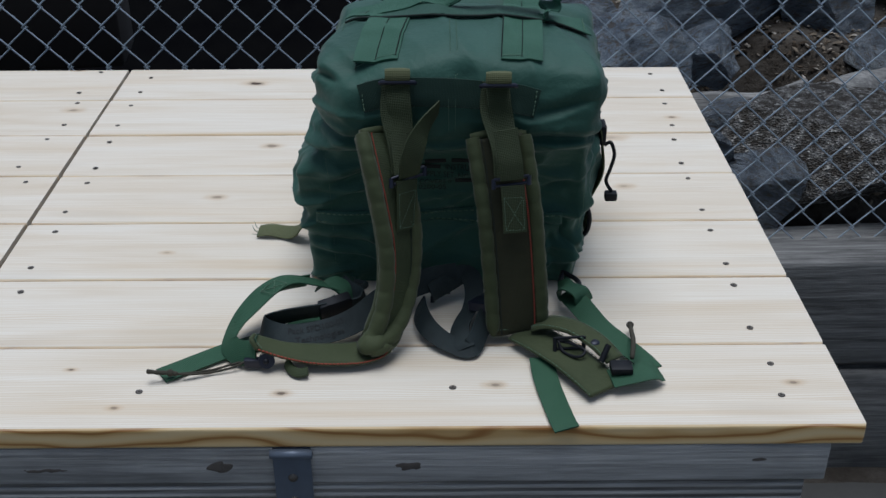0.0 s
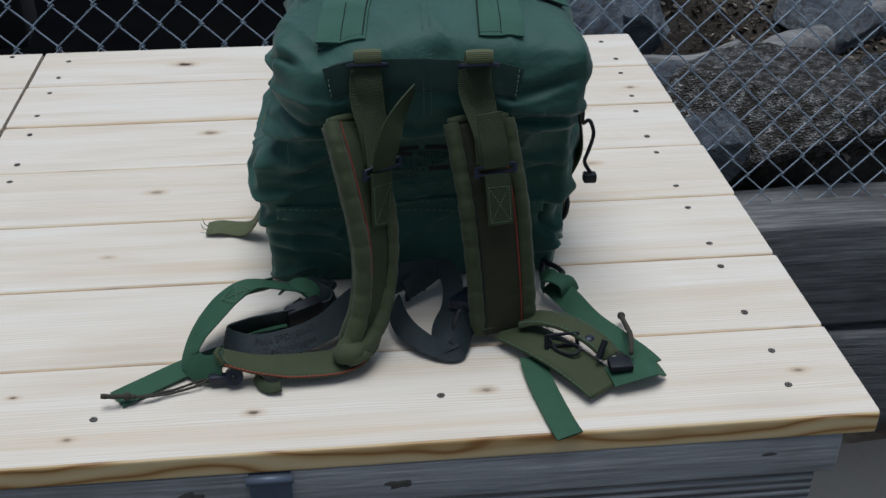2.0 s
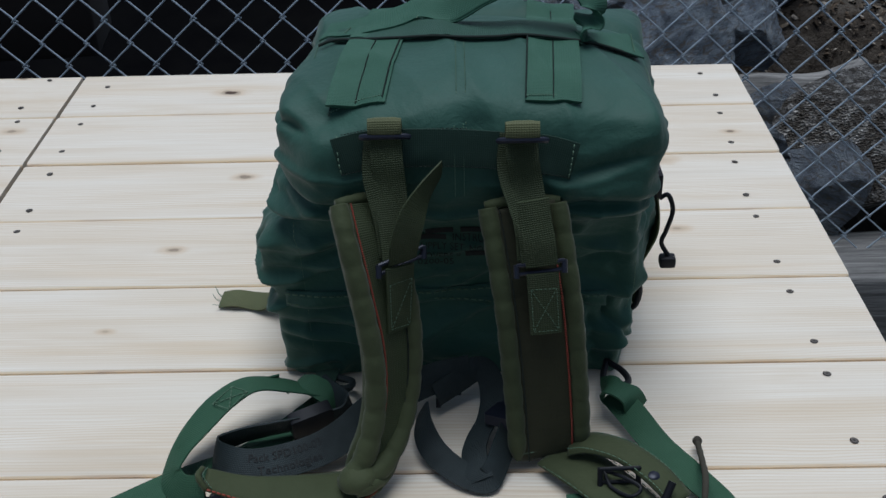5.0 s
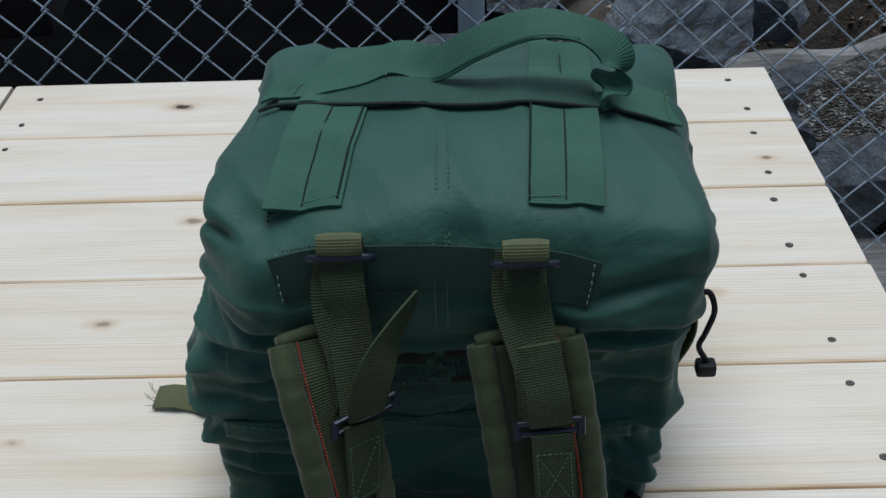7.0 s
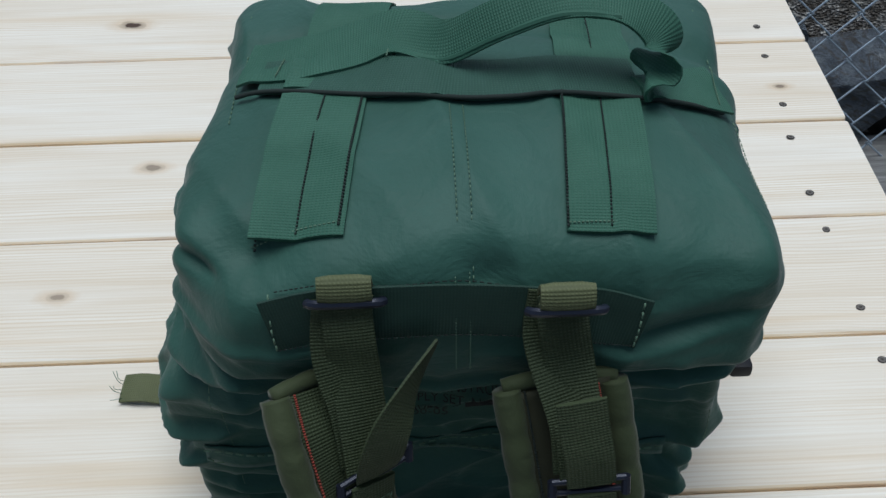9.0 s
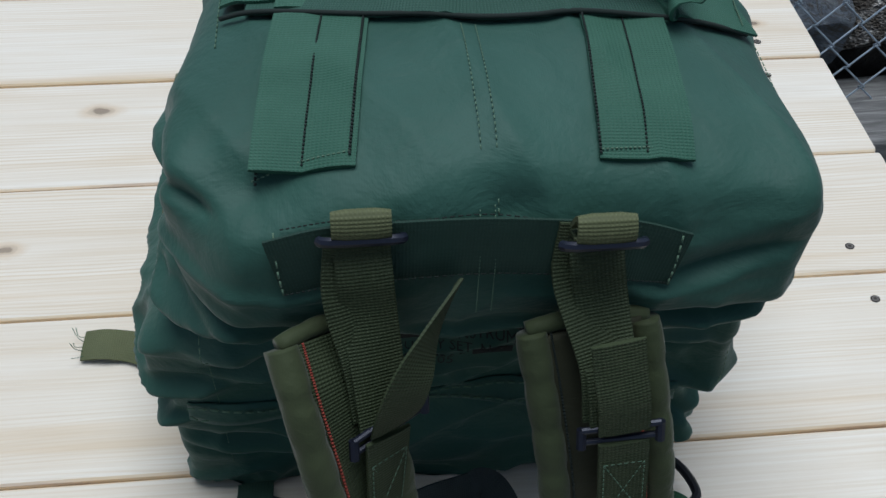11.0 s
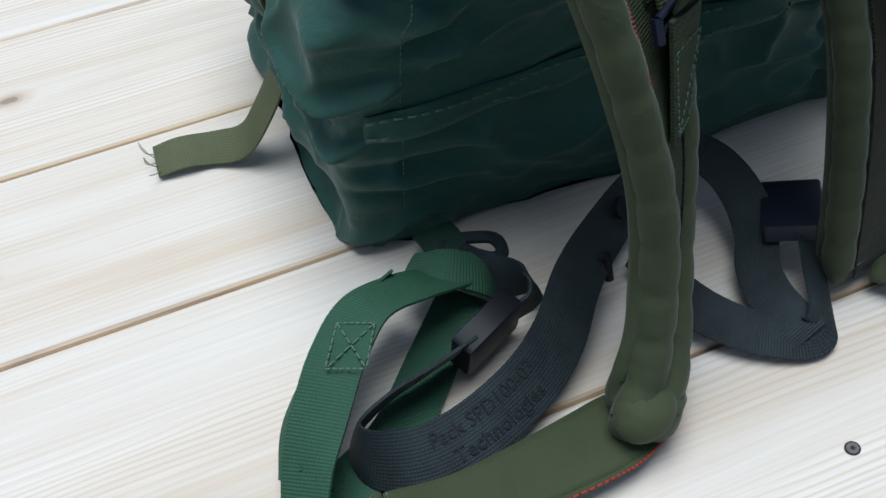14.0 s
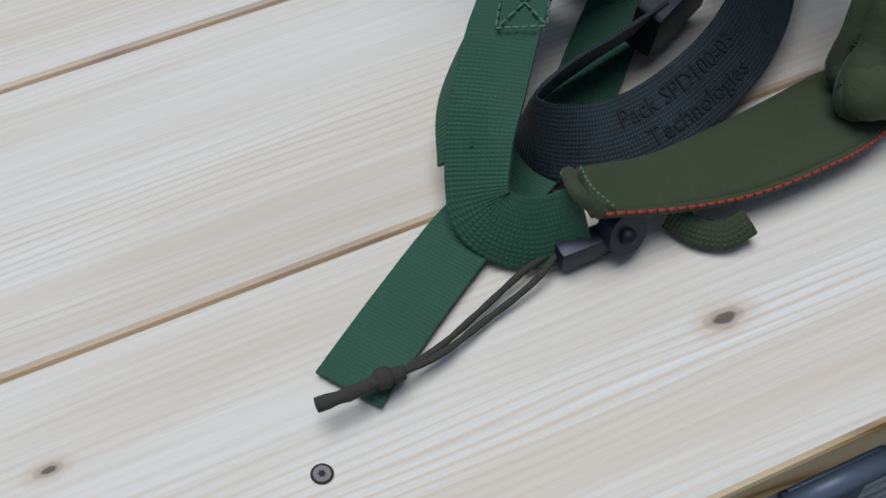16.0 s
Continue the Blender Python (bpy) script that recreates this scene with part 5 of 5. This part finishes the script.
for s, size, loc, rot in BIG:
    boulder(s, size, loc, rot)
boulder(31, (0.26, 0.19, 0.16), (1.1, 1.5, -0.43), 12, PUDDING, "rounded grey boulder covered with pale speckles")
rng = random.Random(5)
for k in range(34):
    x, y = rng.uniform(0.35, 3.0), rng.uniform(1.35, 4.4)
    r = rng.uniform(0.05, 0.15) * (1 + 0.25 * (y - 1.3))
    if x > 0.8 and 1.3 < y < 2.0:
        r *= 0.4
    boulder(40 + k, (r, r * rng.uniform(0.6, 1), r * rng.uniform(0.5, 0.8)), (x, y, shore_z(x, y) + 0.2 * r), rng.uniform(0, 180))

# bits of bark and stone on the mound and the bank
bm = bmesh.new()
for k in range(19000):
    x, y = rng.uniform(0.5, 2.6), 1.2 + rng.random() ** 1.4 * 2.2
    s = 0.003 + 0.012 * rng.random() ** 2.5
    m = pose(x, y, shore_z(x, y) + s * 0.4, rng.uniform(-40, 40), rng.uniform(-40, 40), rng.uniform(0, 360))
    q = [m @ Vector(v) for v in ((-s, -s * 0.4, 0), (s, -s * 0.5, 0), (s * 0.8, s * 0.5, s * 0.2), (-s * 0.7, s * 0.4, s * 0.1), (0, 0, s * 0.5))]
    v = [bm.verts.new(p) for p in q]
    for a, b in ((0, 1), (1, 2), (2, 3), (3, 0)):
        bm.faces.new((v[a], v[b], v[4]))
chips = tagged(part("bark_litter", bm, BARK, smooth=False), "scattered brown bark chips and pebbles", "litter", kind="stuff")
mt = BARK.node_tree
gi = mt.nodes.new("ShaderNodeNewGeometry")
mt.links.new(ramp(mt, gi.outputs["Random Per Island"], [(0.0, (0.02, 0.015, 0.011)), (0.45, (0.08, 0.06, 0.043)), (0.8, (0.2, 0.165, 0.125)), (1.0, (0.42, 0.38, 0.33))]), mt.nodes["Principled BSDF"].inputs["Base Color"])


def log(name, a, b, r, seed, label):
    bm = tube_bm([Vector(a).lerp(Vector(b), k / 14) + Vector((0, 0, 0.012 * math.sin(k))) for k in range(15)], r, 18, 2)
    for v in bm.verts:
        v.co += Vector((0, 0.3, 1)) * 0.02 * noise.noise(v.co * 7 + Vector((seed, 0, 0)))
    return tagged(part(name, bm, TIMBER), label, "log")


log("drift_log", (1.03, 1.76, -0.44), (2.1, 2.42, -0.36), 0.048, 3, "grey weathered drift log on the bank")
log("drift_log", (0.42, 1.82, -0.5), (1.1, 1.9, -0.44), 0.045, 7, "short grey drift log between boulders")
log("branch", (1.25, 2.45, -0.3), (1.5, 3.1, -0.1), 0.02, 4, "thin brown fallen branch")

# bulkhead of old timbers under the fence
for k, (y0, y1, z0, z1) in enumerate(((1.17, 1.345, -0.79, -0.517), (1.155, 1.345, -1.09, -0.805))):
    bm = box_bm(-2.6, 3.4, y0, y1, z0, z1, 0.012)
    bmesh.ops.subdivide_edges(bm, edges=[e for e in bm.edges if e.calc_length() > 2], cuts=60)
    for v in bm.verts:
        v.co += Vector((0, noise.noise(v.co * 5) * 0.006, noise.noise(v.co * 4 + Vector((3, k, 0))) * 0.007))
    t = tagged(part("bulkhead_timber", bm, TIMBER), "heavy grey weathered bulkhead timber with checks", "timber", group="bulkhead timbers")

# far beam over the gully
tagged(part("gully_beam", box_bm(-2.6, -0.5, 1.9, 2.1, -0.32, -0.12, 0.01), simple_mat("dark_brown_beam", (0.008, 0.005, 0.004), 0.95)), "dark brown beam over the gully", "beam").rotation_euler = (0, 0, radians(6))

# ---- chain-link fence ----
fence = thing("chain_link_fence", "galvanised chain-link fence standing behind the box", "fence", (0.0, 1.278, -0.5268))
HX, HZ = 0.0387, 0.0419
wires = {}
for parity in (0, 1):
    pts = []
    for j in range(28):
        left = (j + parity) % 2 == 0
        x = 0.0 if left else HX
        bulge = 0.0035
        s = 1 if left else -1
        pts += [(x + s * 0.001, bulge, j * HZ - 0.004), (x - s * 0.001, -bulge, j * HZ + 0.004)]
    me = bpy.data.meshes.new("wire")
    bm = tube_bm(pts, 0.0017, 6, 2)
    bm.to_mesh(me)
    bm.free()
    me.polygons.foreach_set("use_smooth", [True] * len(me.polygons))
    me.materials.append(GALV)
    wires[parity] = me
for i in range(-24, 78):
    ob = new("wire", wires[i % 2])
    ob.parent = fence
    ob.location = (-1.1417 + HX * (i + 1), 0.002 * (i % 2), -0.0044 * (HX * i - 0.49))
post = part("post", tube_bm([(0.165, 0.045, -0.25), (0.165, 0.045, 1.2)], 0.021, 24, 1), GALV, fence, "round galvanised fence post")
for z in (0.3, 0.75):
    part("tie_wire", tube_bm([(0.14, -0.004, z), (0.165, 0.07, z + 0.004), (0.19, -0.004, z + 0.008)], 0.0016, 6, 6), GALV, fence)

# a few green leaves on the bank
for x, y in ((1.45, 1.42), (1.62, 2.05), (1.5, 1.62)):
    bm = bmesh.new()
    for k in range(14):
        m = pose(x, y, shore_z(x, y) + 0.02 + 0.01 * (k % 3), random.uniform(-50, 10), 0, k * 51)
        L = random.uniform(0.03, 0.05)
        v = [bm.verts.new(m @ Vector(q)) for q in ((0, 0, 0), (0.3 * L, 0.4 * L, 0.006), (0, L, -0.004), (-0.3 * L, 0.4 * L, 0.006))]
        bm.faces.new(v)
    tagged(part("weed", bm, LEAF), "small green weed on the bank", "plant", group="weeds on the bank")
